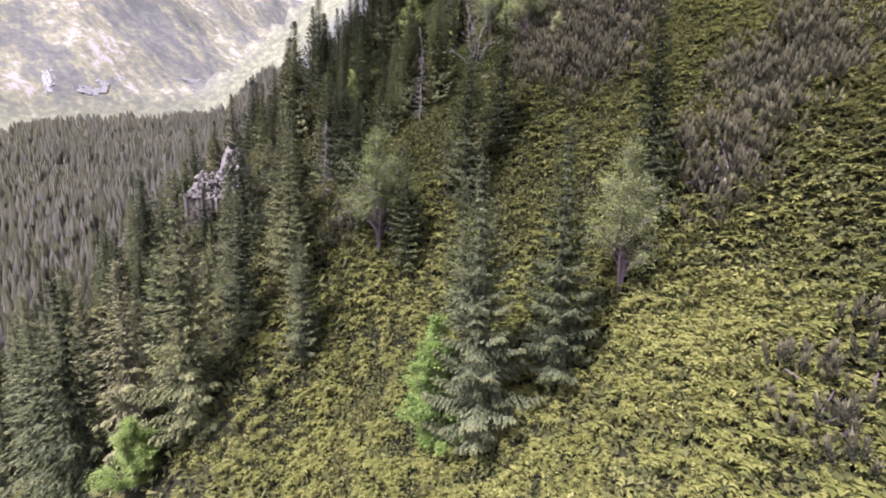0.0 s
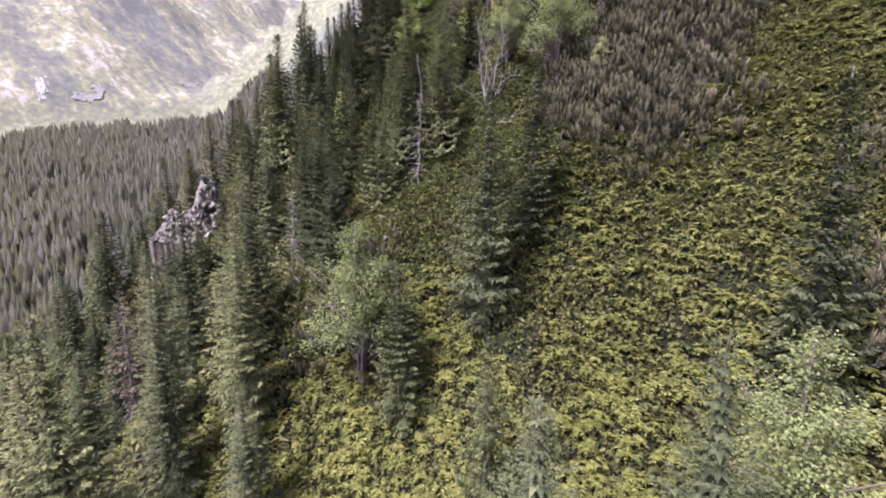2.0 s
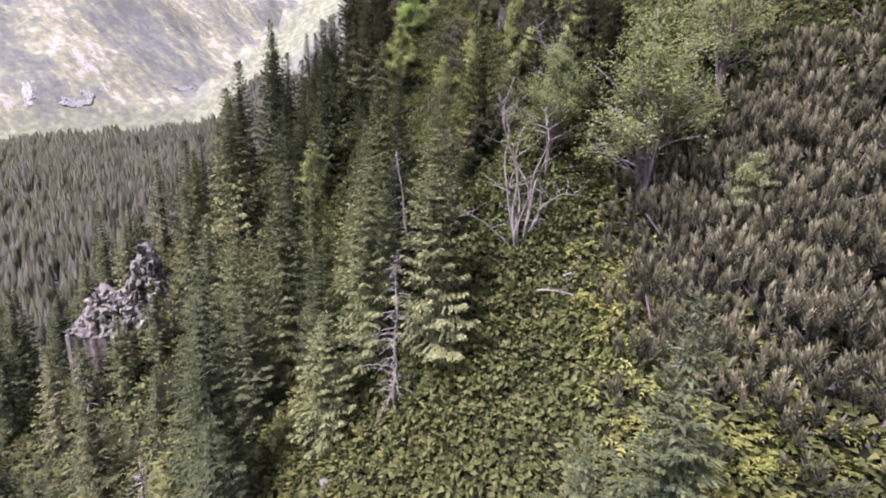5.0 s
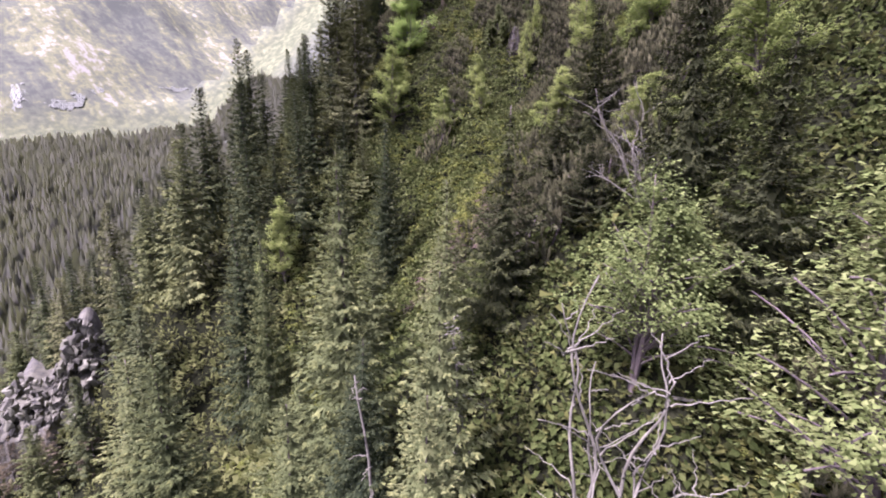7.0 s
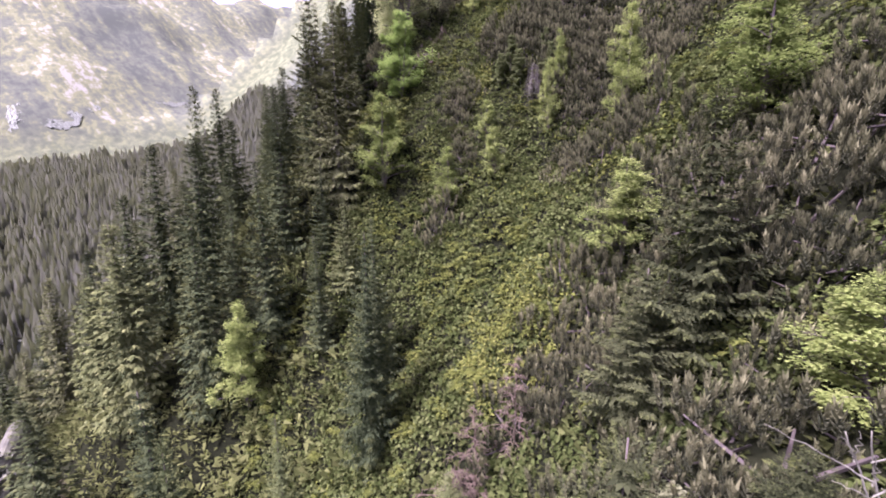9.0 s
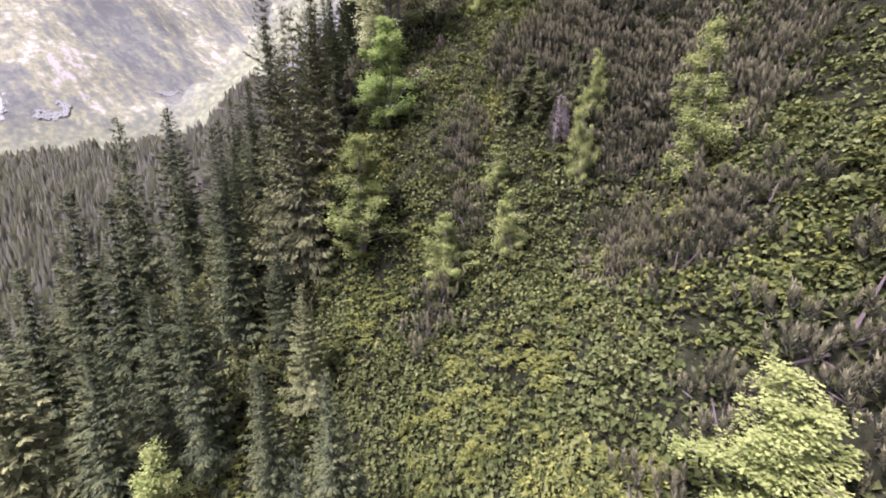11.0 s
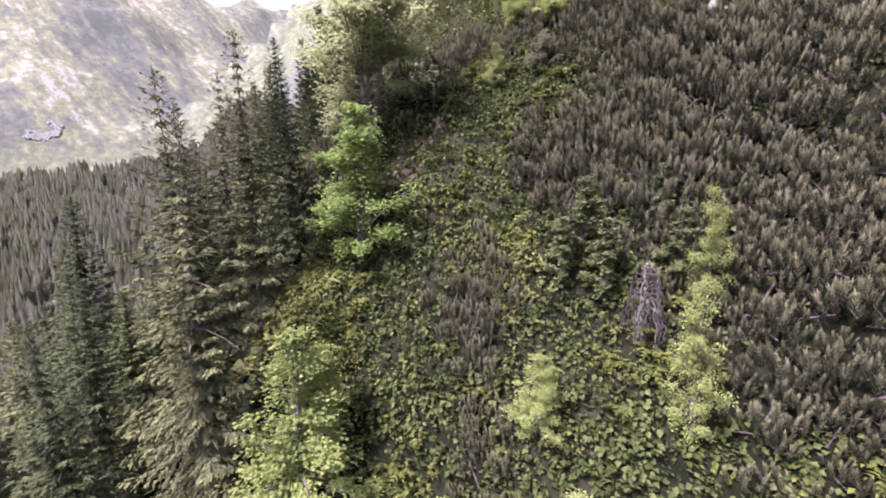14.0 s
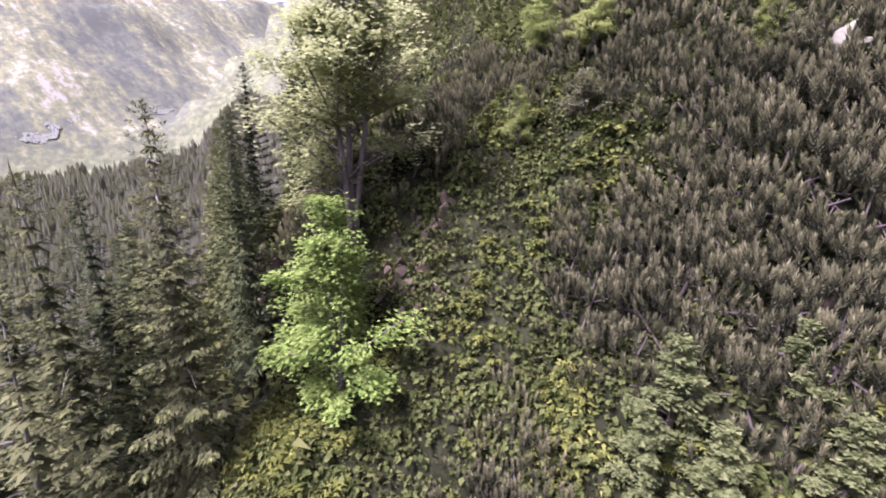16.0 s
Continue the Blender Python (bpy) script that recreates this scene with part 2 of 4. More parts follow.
def height(x, y):
    """Ground height: a steep side with ribs and gullies, which drops to a wooded valley with a mountain behind."""
    x, y = np.asarray(x, float), np.asarray(y, float)
    s, n = -0.743 * x + 0.669 * y, 0.669 * x + 0.743 * y
    u = math.tau * np.minimum(-0.5 * x + 0.866 * y, 49.0) / 28
    near = ease(140, 70, np.hypot(x, y - 30))
    side = -14.92 + 0.786 * x + 0.678 * y + near * (0.721 * np.cos(u) - 2.328 * np.sin(u))
    side = side + 3.2 * np.exp(-((x + 4.3) ** 2 / 14 + (y - 56.7) ** 2 / 5.5)) - 1.3 * np.exp(-((x - 4.3) ** 2 + (y - 33.6) ** 2) / 8)
    for a, b, r, rise in LUMPS:
        side = side + rise * np.exp(-((x - a) ** 2 + (y - b) ** 2) / r**2)
    side = np.minimum(side, 150 + 0.1 * n) + 0.25 * waves(x, y, 3, 9)
    valley = -27 + 0.27 * (s - 100) + 0.2 * (n - 26) + 0.9 * np.maximum(0, n - 90) + 2 * waves(x, y, 5, 60)
    mount = np.maximum(0, s - 300)
    crest = 245 - 57 * ease(105, 185, n)
    mount = np.where(mount < crest, 0.78 * mount, 0.78 * crest - 0.5 * (mount - crest))
    valley = np.where(s > 320, 0, 1) * valley + np.where(s > 320, 1, 0) * (-27 + 0.27 * 220 + 0.14 * (n - 26) + 2 * waves(x, y, 5, 60))
    rough = ease(300, 420, s)
    valley = valley + mount + rough * (22 * np.abs(waves(n, s * 0.25, 8, 150)) + 6 * waves(x, y, 9, 40))
    edge = 52 + 0.8 * np.maximum(0, n - 42)
    w = ease(edge, edge + 43, s)
    return (1 - w) * side + w * valley


def lie(x, y):
    return float(height(x, y))


def mesh_of(name, verts, faces, material, smooth=False, second=None, marks=None):
    """A mesh of one material, or of two where marks names the faces of the second."""
    me = bpy.data.meshes.new(name)
    me.from_pydata(np.asarray(verts).tolist(), [], faces if isinstance(faces, list) else faces.tolist())
    me.materials.append(material)
    if second:
        me.materials.append(second)
        me.polygons.foreach_set("material_index", np.asarray(marks, int))
    if smooth:
        me.polygons.foreach_set("use_smooth", [True] * len(me.polygons))
    me.update()
    return me


def make_ground():
    k = 280
    a = np.sinh(np.linspace(-5.2, 5.2, k)) / math.sinh(5.2)
    gx, gy = np.meshgrid(-5 + 2600 * a, 32 + 2600 * a, indexing="ij")
    v = np.stack([gx, gy, height(gx, gy)], -1).reshape(-1, 3)
    i, j = np.meshgrid(np.arange(k - 1), np.arange(k - 1), indexing="ij")
    q = (i * k + j).ravel()
    f = np.stack([q, q + k, q + k + 1, q + 1], 1)
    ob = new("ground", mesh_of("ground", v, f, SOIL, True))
    tagged(ob, "steep turf mountainside dropping to a wooded valley below scree", "ground", kind="structure")


make_ground()


# ---- plant pieces ----
def unit(v):
    return v / np.maximum(np.linalg.norm(v, axis=-1, keepdims=True), 1e-9)


def blades(base, way, side, length, width, fold=0.15, droop=0.0):
    """Leaves or needle sprays: folded diamonds from base along way, spread along side. Returns points and faces."""
    base, way, side = (np.asarray(a, float) for a in (base, way, side))
    way = unit(way)
    side = unit(side - (side * way).sum(-1, keepdims=True) * way)
    up = np.cross(side, way)
    up *= np.where(up[:, 2:3] < 0, -1, 1)
    l, w = np.asarray(length)[:, None], np.asarray(width)[:, None]
    mid = base + way * l * 0.45 + up * w * fold
    tip = base + way * l - np.array([0, 0, 1.0]) * l * droop
    v = np.stack([base, mid + side * w / 2, tip, mid - side * w / 2], 1).reshape(-1, 3)
    f = np.arange(len(base) * 4).reshape(-1, 4)
    return v, f


def spikes(base, way, side, length, width, droop=0.0):
    """Needle sprays: slim triangles from base along way. Returns points and faces."""
    way = unit(np.asarray(way, float))
    side = unit(side - (side * way).sum(-1, keepdims=True) * way)
    l, w = np.asarray(length)[:, None], np.asarray(width)[:, None]
    tip = base + way * l - np.array([0, 0, 1.0]) * l * droop
    v = np.stack([base + side * w / 2, tip, base - side * w / 2], 1).reshape(-1, 3)
    return v, np.arange(len(base) * 3).reshape(-1, 3)


def tube(points, radii, sides=6):
    """A tapering limb along points."""
    p, r = np.asarray(points, float), np.asarray(radii, float)
    t = unit(np.gradient(p, axis=0))
    a = unit(np.cross(t, np.where(np.abs(t[:, 2:3]) > 0.9, [[1.0, 0, 0]], [[0, 0, 1.0]])))
    b = np.cross(t, a)
    ang = np.arange(sides) * math.tau / sides
    v = p[:, None] + r[:, None, None] * (np.cos(ang)[None, :, None] * a[:, None] + np.sin(ang)[None, :, None] * b[:, None])
    k = len(p)
    f = [(i * sides + j, i * sides + (j + 1) % sides, (i + 1) * sides + (j + 1) % sides, (i + 1) * sides + j) for i in range(k - 1) for j in range(sides)]
    f.append(tuple((k - 1) * sides + j for j in range(sides)))
    return v.reshape(-1, 3), f


def joined(pieces):
    vs, fs, n = [], [], 0
    for v, f in pieces:
        vs.append(v)
        fs += [tuple(int(i) + n for i in q) for q in f]
        n += len(v)
    return np.concatenate(vs), fs


# ---- spruces ----
def spruce_meshes(seed, tall, wide, droop=0.25, full=1.0, bare=0.06, needles=SPRUCE, shoots=LIT_TIPS, bark=BARK, step=0.055, grain=1.0, gap=1.0, heart=1.0):
    """Trunk, crown and bare twigs of a spruce: whorls of drooping boughs, each a flat spray of side twigs with paler
    shoots at its end, light on them put into the colour.
    """
    rng = np.random.default_rng(seed)
    lean = rng.uniform(-0.02, 0.02, 2) * tall
    zs = np.linspace(-0.5, tall, 9)
    mid = np.stack([lean[0] * (zs / tall) ** 2, lean[1] * (zs / tall) ** 2, zs], 1)
    trunk = tube(mid, np.maximum(0.012, 0.012 * tall * (1 - np.maximum(zs, 0) / tall)), 7)
    base, way, side, length, width, mark, twigs = [], [], [], [], [], [], []
    up = np.array([0, 0, 1.0])
    lobe = rng.uniform(0, math.tau, 3)
    z = bare * tall
    while z < tall * 0.985:
        f = z / tall
        reach = 0.94 * wide / 2 * ((1 - f) ** 0.78 * 0.98 + 0.02) * (0.7 + 0.3 * min(1, f / 0.12)) * rng.uniform(0.82, 1.12)
        boughs = int(rng.integers(6, 9))
        turn = rng.uniform(0, math.tau)
        a = np.arange(9) * math.tau / 9 + turn
        o = np.stack([np.cos(a), np.sin(a), 0 * a], 1)
        base.append(o * 0.02 + up * z)
        way.append(o - up * (0.5 + 0.5 * (1 - f)))
        side.append(np.cross(o, up))
        length.append(np.full(9, 0.1 + 0.45 * reach) * heart * rng.uniform(0.8, 1.1, 9))
        width.append(np.full(9, 0.08 + 0.3 * reach) * heart)
        mark.append(np.zeros(9, bool))
        for b in range(boughs + 3):
            a = turn + b * math.tau / boughs + rng.normal(0, 0.22)
            out = np.array([math.cos(a), math.sin(a), 0.0])
            perp = np.array([-out[1], out[0], 0.0])
            l = reach * rng.uniform(0.8, 1.15) * (1 + 0.12 * math.sin(2 * a + lobe[0] + 3 * f) + 0.1 * math.sin(3 * a + lobe[1] - 5 * f))
            z0 = z + rng.uniform(-0.05, 0.05)
            if b >= boughs:
                l, z0 = l * 0.55, z + rng.uniform(0.1, 0.25) * tall / 10
            if rng.random() > full:
                if f < 0.9:
                    q = np.linspace(0, 1, 4)[:, None]
                    twigs.append(tube(np.array([0, 0, z0]) + q * l * 0.85 * out - q**2 * l * 0.3 * up, [0.024, 0.018, 0.012, 0.005], 3))
                continue
            rise = 0.6 * f**1.5 - droop * (1 - f) * rng.uniform(0.7, 1.4)
            m = max(3, int(l / (0.13 * grain)))
            t = np.concatenate([np.linspace(0.16, 0.97, m), [0.8, 1.0]])
            sgn = np.where(np.arange(m + 2) % 2 == 0, 1.0, -1.0)
            root = np.array([0, 0, z0]) + out * (t * l)[:, None] + up * (l * (rise * t - 0.34 * t * (1 - t) * (1 - f) + 0.14 * t**3))[:, None]
            ang = rng.uniform(0.65, 1.05, m + 2) * (1 - 0.35 * t)
            ang[-2:] = 0.05
            tw = out * np.cos(ang)[:, None] + perp * (sgn * np.sin(ang))[:, None] + up * (rise + rng.uniform(-0.32, 0.02, m + 2) * (1 - f))[:, None]
            tl = 0.1 + 0.42 * l * (1.05 - t) * rng.uniform(0.75, 1.2, m + 2)
            k = max(2, int(0.3 * l / step) + 2)
            u = (np.arange(k) + rng.uniform(0.2, 0.8, (m + 2, k))) / k
            p = root[:, None] + tw[:, None] * (u * tl[:, None])[..., None] + rng.normal(0, 0.018, (m + 2, k, 3))
            flip = np.where(np.arange(k) % 2 == 0, 1.0, -1.0)
            w = tw[:, None] + np.cross(tw, up)[:, None] * (flip * rng.uniform(0.15, 0.6, (m + 2, k)))[..., None] + rng.normal(0, 0.12, (m + 2, k, 3)) + up * rng.uniform(-0.5, 0.1, (m + 2, k, 1)) * (1 - f)
            n = (m + 2) * k
            base.append(p.reshape(-1, 3))
            way.append(w.reshape(-1, 3))
            side.append(np.cross(w.reshape(-1, 3), up) + rng.normal(0, 0.36, (n, 3)))
            slim = min(1.0, max(0.55, 2.8 * (1 - f)))
            length.append(rng.uniform(0.11, 0.19, n) * grain * slim)
            width.append(rng.uniform(0.065, 0.105, n) * grain * slim)
            # Outer needles take the paler, lit colour; inner ones keep the darker.
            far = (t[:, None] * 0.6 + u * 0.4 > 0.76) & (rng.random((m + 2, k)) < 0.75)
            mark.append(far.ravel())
        z += rng.uniform(0.34, 0.5) * (0.6 + 0.05 * tall) * (1 - 0.5 * f) * gap
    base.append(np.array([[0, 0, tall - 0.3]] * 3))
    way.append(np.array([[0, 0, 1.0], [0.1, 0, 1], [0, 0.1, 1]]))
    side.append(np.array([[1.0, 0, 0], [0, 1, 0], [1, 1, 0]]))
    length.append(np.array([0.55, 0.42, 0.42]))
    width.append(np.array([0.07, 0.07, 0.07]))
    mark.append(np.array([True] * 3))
    base = np.concatenate(base)
    base = base + np.clip(base[:, 2:3] / tall, 0, 1) ** 2 * np.array([[lean[0], lean[1], 0]])
    v, q = spikes(base, np.concatenate(way), np.concatenate(side), np.concatenate(length), np.concatenate(width), 0.1)
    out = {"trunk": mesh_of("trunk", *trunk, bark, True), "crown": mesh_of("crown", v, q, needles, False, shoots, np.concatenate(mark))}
    if twigs:
        out["bare_twig"] = mesh_of("bare_twig", *joined(twigs), DEADWOOD)
    return out


MODELS = {}


def plant(name, key, maker, x, y, scale, label, category, group, turn=0.0, wide=1.0, sink=0.0):
    """One plant on the ground: an empty at its foot with its parts; the meshes of a kind are shared."""
    if key not in MODELS:
        MODELS[key] = maker()
    top = new(name)
    top.empty_display_size = 0.3
    top.matrix_world = pose(x, y, lie(x, y) - sink, 0, 0, turn) @ Matrix.Diagonal((scale * wide, scale * wide, scale, 1))
    for part_name, me in MODELS[key].items():
        ob = new(part_name, me)
        ob.parent = top
        if part_name in ("needle_brush", "bare_twig", "crown"):
            tagged(ob, kind="stuff")
    return tagged(top, label, category, group)


SPRUCE_KINDS = {
    "slim": lambda v: spruce_meshes(11 + v, 10.0, 3.4, 0.32, 0.96, shoots=LIT_TIPS_DARK),
    "full": lambda v: spruce_meshes(31 + v, 8.0, 3.7, 0.25, 1.0, 0.03, shoots=LIT_TIPS_DARK, step=0.036, grain=0.7),
    "wide": lambda v: spruce_meshes(41 + v, 5.0, 3.3, 0.12, 1.0, 0.02, SPRUCE_DARK, LIT_TIPS_DARK, step=0.028, grain=0.56),
    "thin": lambda v: spruce_meshes(51 + v, 10.0, 3.9, 0.4, 0.84, 0.03, SPRUCE_GREY, LIT_TIPS, DRY_BARK, step=0.045, grain=0.85, gap=1.25),
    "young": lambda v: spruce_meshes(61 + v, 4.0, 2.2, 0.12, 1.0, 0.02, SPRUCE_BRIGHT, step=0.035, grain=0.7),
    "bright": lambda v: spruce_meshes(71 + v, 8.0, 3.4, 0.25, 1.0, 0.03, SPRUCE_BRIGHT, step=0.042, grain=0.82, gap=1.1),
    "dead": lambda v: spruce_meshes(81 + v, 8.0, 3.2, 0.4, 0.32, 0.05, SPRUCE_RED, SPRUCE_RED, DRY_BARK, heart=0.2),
    "bank": lambda v: spruce_meshes(91 + v, 9.0, 3.5, 0.38, 1.0, 0.03, shoots=LIT_TIPS_DARK, step=0.1, grain=1.4),
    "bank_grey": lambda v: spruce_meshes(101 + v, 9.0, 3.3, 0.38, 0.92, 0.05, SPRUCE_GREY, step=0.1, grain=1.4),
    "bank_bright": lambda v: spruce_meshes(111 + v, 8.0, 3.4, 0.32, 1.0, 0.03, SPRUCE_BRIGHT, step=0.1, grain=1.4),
}
SPRUCE_TALL = {"slim": 10.0, "full": 8.0, "wide": 5.0, "thin": 10.0, "young": 4.0, "bright": 8.0, "dead": 8.0, "bank": 9.0, "bank_grey": 9.0, "bank_bright": 8.0}
SPRUCE_SAYS = {
    "slim": "slender dark green spruce on the steep mountainside",
    "full": "dense green spruce with drooping branches on the grassy slope",
    "wide": "broad bushy dark spruce standing among dwarf pines",
    "thin": "thinning grey-green spruce with bare lower branches",
    "young": "young bright green spruce growing among herbs",
    "bright": "olive green spruce with light branch tips",
    "dead": "dying spruce with reddish brown dry needles",
    "bank": "dark spruce in the dense stand below the slope",
    "bank_grey": "grey-green spruce in the dense stand below the slope",
    "bank_bright": "lighter olive spruce in the dense stand below the slope",
}


def spruce(kind, x, y, tall, wide=1.0):
    if x < -12 and kind != "dead":
        kind = {"bright": "bank_bright", "thin": "bank_grey"}.get(kind, "bank") if "bank" not in kind else kind
    shape = int(abs(x * 13 + y * 7)) % 2
    plant("spruce_tree", kind + str(shape), lambda: SPRUCE_KINDS[kind](shape), x, y, tall / SPRUCE_TALL[kind], SPRUCE_SAYS[kind], "tree", "spruces of the slope", (x * 77 + y * 131) % 360, wide)


# ---- broadleaved trees ----
def leafy_meshes(seed, tall, wide, leaves, count, bark=PALE_BARK, stems=3, low=0.2, leaf=1.0):
    """Several stems with forking limbs, and pinnate leaves in loose tiers."""
    rng = np.random.default_rng(seed)
    wood, tips = [], []
    for s in range(stems):
        a = rng.uniform(0, math.tau)
        spread = wide * 0.18 * (s > 0)
        q = np.linspace(0, 1, 7)
        h = tall * (0.95 if s == 0 else rng.uniform(0.6, 0.85))
        p = np.stack([spread * q * math.cos(a) + 0.05 * np.sin(5 * q + s), spread * q * math.sin(a) + 0.05 * np.cos(4 * q), q * h - 0.3 * (1 - q)], 1)
        wood.append(tube(p, 0.014 * tall * (1 - 0.85 * q) + 0.006, 6))
        tips += [[np.interp(g, q, p[:, c]) for c in range(3)] for g in np.linspace(0.6, 1.0, 5)]
        many = int(9 + 9 * tall / 5)
        for b in range(many):
            f = low + (0.99 - low) * (b + rng.random()) / many
            i = np.array([np.interp(f, q, p[:, c]) for c in range(3)])
            az = rng.uniform(0, math.tau)
            reach = wide / 2 * min(1, f / 0.3) ** 0.5 * min(1, 1.45 * (1.02 - f)) ** 0.85 * rng.uniform(0.45, 1.3)
            g = np.linspace(0, 1, 5)
            limb = i + np.stack([g * reach * math.cos(az), g * reach * math.sin(az), g * reach * rng.uniform(0.4, 1.1) - 0.25 * reach * g**2], 1)
            wood.append(tube(limb, 0.012 + 0.022 * (1 - g) * (1 - f), 4))
            tips += [limb[2], limb[3], limb[4], limb[4]]
    tips = np.array(tips)
    tips = tips + rng.normal(0, 0.03 * wide, tips.shape)
    pick = rng.integers(0, len(tips), count)
    tuft = np.array([1.0, 1.0, 0.62]) * (0.055 * wide * rng.uniform(0.6, 1.5, (len(tips), 1)))[pick]
    base = tips[pick] + np.clip(rng.normal(0, 1, (count, 3)), -1.8, 1.8) * tuft
    out = unit(base * [1, 1, 0] + rng.normal(0, 0.6, (count, 3)) * [1, 1, 0])
    way = out + np.stack([0 * out[:, 0], 0 * out[:, 0], rng.uniform(-0.5, 0.35, count)], 1)
    side = np.cross(way, [0, 0, 1.0]) + rng.normal(0, 0.25, (count, 3))
    ll = rng.uniform(0.085, 0.17, count) * leaf
    way = unit(way)
    crown = spikes(base + way * ll[:, None], -way, side, ll, ll * 0.7)
    return {"trunk": mesh_of("trunk", *joined(wood), bark, True), "crown": mesh_of("crown", *crown, leaves)}


LEAFY_KINDS = {
    "rowan": lambda: leafy_meshes(21, 5.0, 2.9, ROWAN, 20000, low=0.1, leaf=0.78),
    "yellow": lambda: leafy_meshes(22, 5.0, 2.6, ROWAN_YELLOW, 15000, low=0.1, leaf=0.75),
    "pale": lambda: leafy_meshes(23, 5.0, 3.6, ROWAN_GREY, 14000, stems=5, leaf=0.7),
    "tall": lambda: leafy_meshes(25, 5.0, 2.9, PALE_LEAVES, 22000, low=0.2, leaf=0.66),
    "willow": lambda: leafy_meshes(27, 5.0, 3.6, ROWAN_GREY, 15000, stems=5, low=0.2, leaf=0.8),
    "sapling": lambda: leafy_meshes(26, 2.5, 1.1, SAPLING, 4200, stems=2, low=0.08, leaf=0.8),
    "bush": lambda: leafy_meshes(24, 2.0, 1.8, BUSH, 5000, stems=5, low=0.05, leaf=0.75),
}
LEAFY_TALL = {"willow": 5.0, "sapling": 2.5, "rowan": 5.0, "yellow": 5.0, "pale": 5.0, "tall": 5.0, "bush": 2.0}
LEAFY_SAYS = {
    "willow": "light green rowan crown spreading over the dead tree",
    "sapling": "pale green rowan sapling beside dwarf pines",
    "rowan": "fresh green rowan tree with several stems on the slope",
    "yellow": "slender yellow-green rowan beside dark spruces",
    "pale": "pale grey-green willow with thin grey stems",
    "tall": "tall pale green willow with a bare lower trunk",
    "bush": "low pale green willow bush among herbs",
}


def leaf_tree(kind, x, y, tall, wide=1.0):
    name = "bush" if kind == "bush" else "broadleaf_tree"
    plant(name, kind, LEAFY_KINDS[kind], x, y, tall / LEAFY_TALL[kind], LEAFY_SAYS[kind], "bush" if kind == "bush" else "tree", "broadleaved trees of the slope", (x * 57 + y * 91) % 360, wide)


# ---- trees, where they stand ----
spruce("full", 1.62, 10.0, 8.1, 0.95)
spruce("young", 1.2, 13.5, 5.3, 0.6)
spruce("full", 3.9, 9.9, 7.3, 0.85)
spruce("slim", 7.4, 12.7, 6.8)
leaf_tree("pale", 6.0, 11.1, 4.9, 0.6)
leaf_tree("rowan", 0.35, 10.3, 4.6, 0.75)
spruce("full", -5.6, 15.2, 5.2, 0.85)
spruce("full", 1.4, 17.6, 7.2, 0.85)
spruce("slim", 3.0, 18.9, 6.0)
leaf_tree("pale", -2.7, 17.4, 5.8, 0.75)
spruce("bright", -1.2, 16.4, 4.9)
spruce("bright", -10.2, 14.3, 10.8, 0.85)
spruce("bright", -7.8, 19.0, 6.8)
spruce("slim", -18.3, 15.4, 8.4)
spruce("slim", -15.3, 14.2, 9.4)
spruce("thin", -13.0, 14.6, 8.2)
leaf_tree("rowan", -12.0, 13.1, 3.3)
spruce("slim", -9.0, 16.7, 6.8)
spruce("full", -7.9, 20.8, 6.4)
spruce("bright", -6.6, 17.4, 7.0, 0.9)
spruce("full", -4.5, 20.8, 5.0)
spruce("slim", -10.5, 18.6, 7.2)
spruce("slim", -11.6, 22.0, 8.0)
spruce("full", -5.6, 22.6, 6.0)
spruce("thin", -9.6, 23.6, 7.5)
spruce("full", -7.2, 25.0, 6.5)
spruce("dead", -26.2, 39.4, 4.0)
spruce("bank", -19.5, 38.4, 5.4)
spruce("bank_bright", -21.3, 37.4, 5.0)
spruce("bank", -23.4, 36.8, 5.6)
spruce("bank_grey", -25.4, 36.6, 6.4)
spruce("dead", -19.3, 38.4, 3.0, 1.3)
spruce("dead", -24.3, 38.6, 3.6, 1.5)
spruce("dead", -22.4, 38.9, 2.6, 1.8)
spruce("dead", -17.9, 40.6, 3.4, 1.4)
spruce("dead", -19.2, 26.8, 9.0)
spruce("slim", -17.0, 21.6, 6.6)
spruce("slim", -17.5, 39.8, 8.4)
spruce("full", -1.6, 26.2, 4.6)
spruce("full", -3.7, 25.0, 4.0)
spruce("bright", -5.5, 27.0, 7.0)
spruce("bright", -6.7, 26.0, 6.6, 0.8)
spruce("bright", -8.8, 29.9, 8.2)
spruce("bright", -2.1, 24.6, 6.0)
spruce("bright", -0.35, 23.8, 5.9)
spruce("young", -3.0, 23.2, 3.4)
spruce("full", -5.9, 25.0, 4.6)
spruce("bright", -2.1, 27.5, 7.4)
leaf_tree("willow", 2.95, 26.5, 3.7, 0.78)
leaf_tree("pale", 4.9, 24.4, 5.2, 0.75)
leaf_tree("pale", 7.2, 25.6, 4.2, 0.7)
leaf_tree("tall", 6.5, 22.9, 1.7, 0.9)
spruce("slim", -14.4, 47.2, 9.5)
spruce("slim", -19.0, 50.0, 11.0)
spruce("slim", -9.4, 44.1, 8.6)
spruce("slim", -11.3, 44.6, 7.4)
spruce("slim", -12.1, 43.0, 8.6)
leaf_tree("yellow", -10.0, 42.3, 5.2, 0.8)
spruce("slim", -6.5, 42.8, 5.2)
spruce("slim", -18.5, 46.9, 9.6)
spruce("slim", -19.2, 57.7, 11.0)
spruce("slim", -9.7, 47.4, 9.0)
spruce("full", -3.2, 37.7, 7.5, 0.75)
spruce("bright", -5.7, 44.6, 4.6)
spruce("slim", -8.9, 35.8, 9.6)
spruce("slim", -3.4, 40.1, 6.4)
spruce("wide", 1.12, 29.6, 4.8, 0.9)
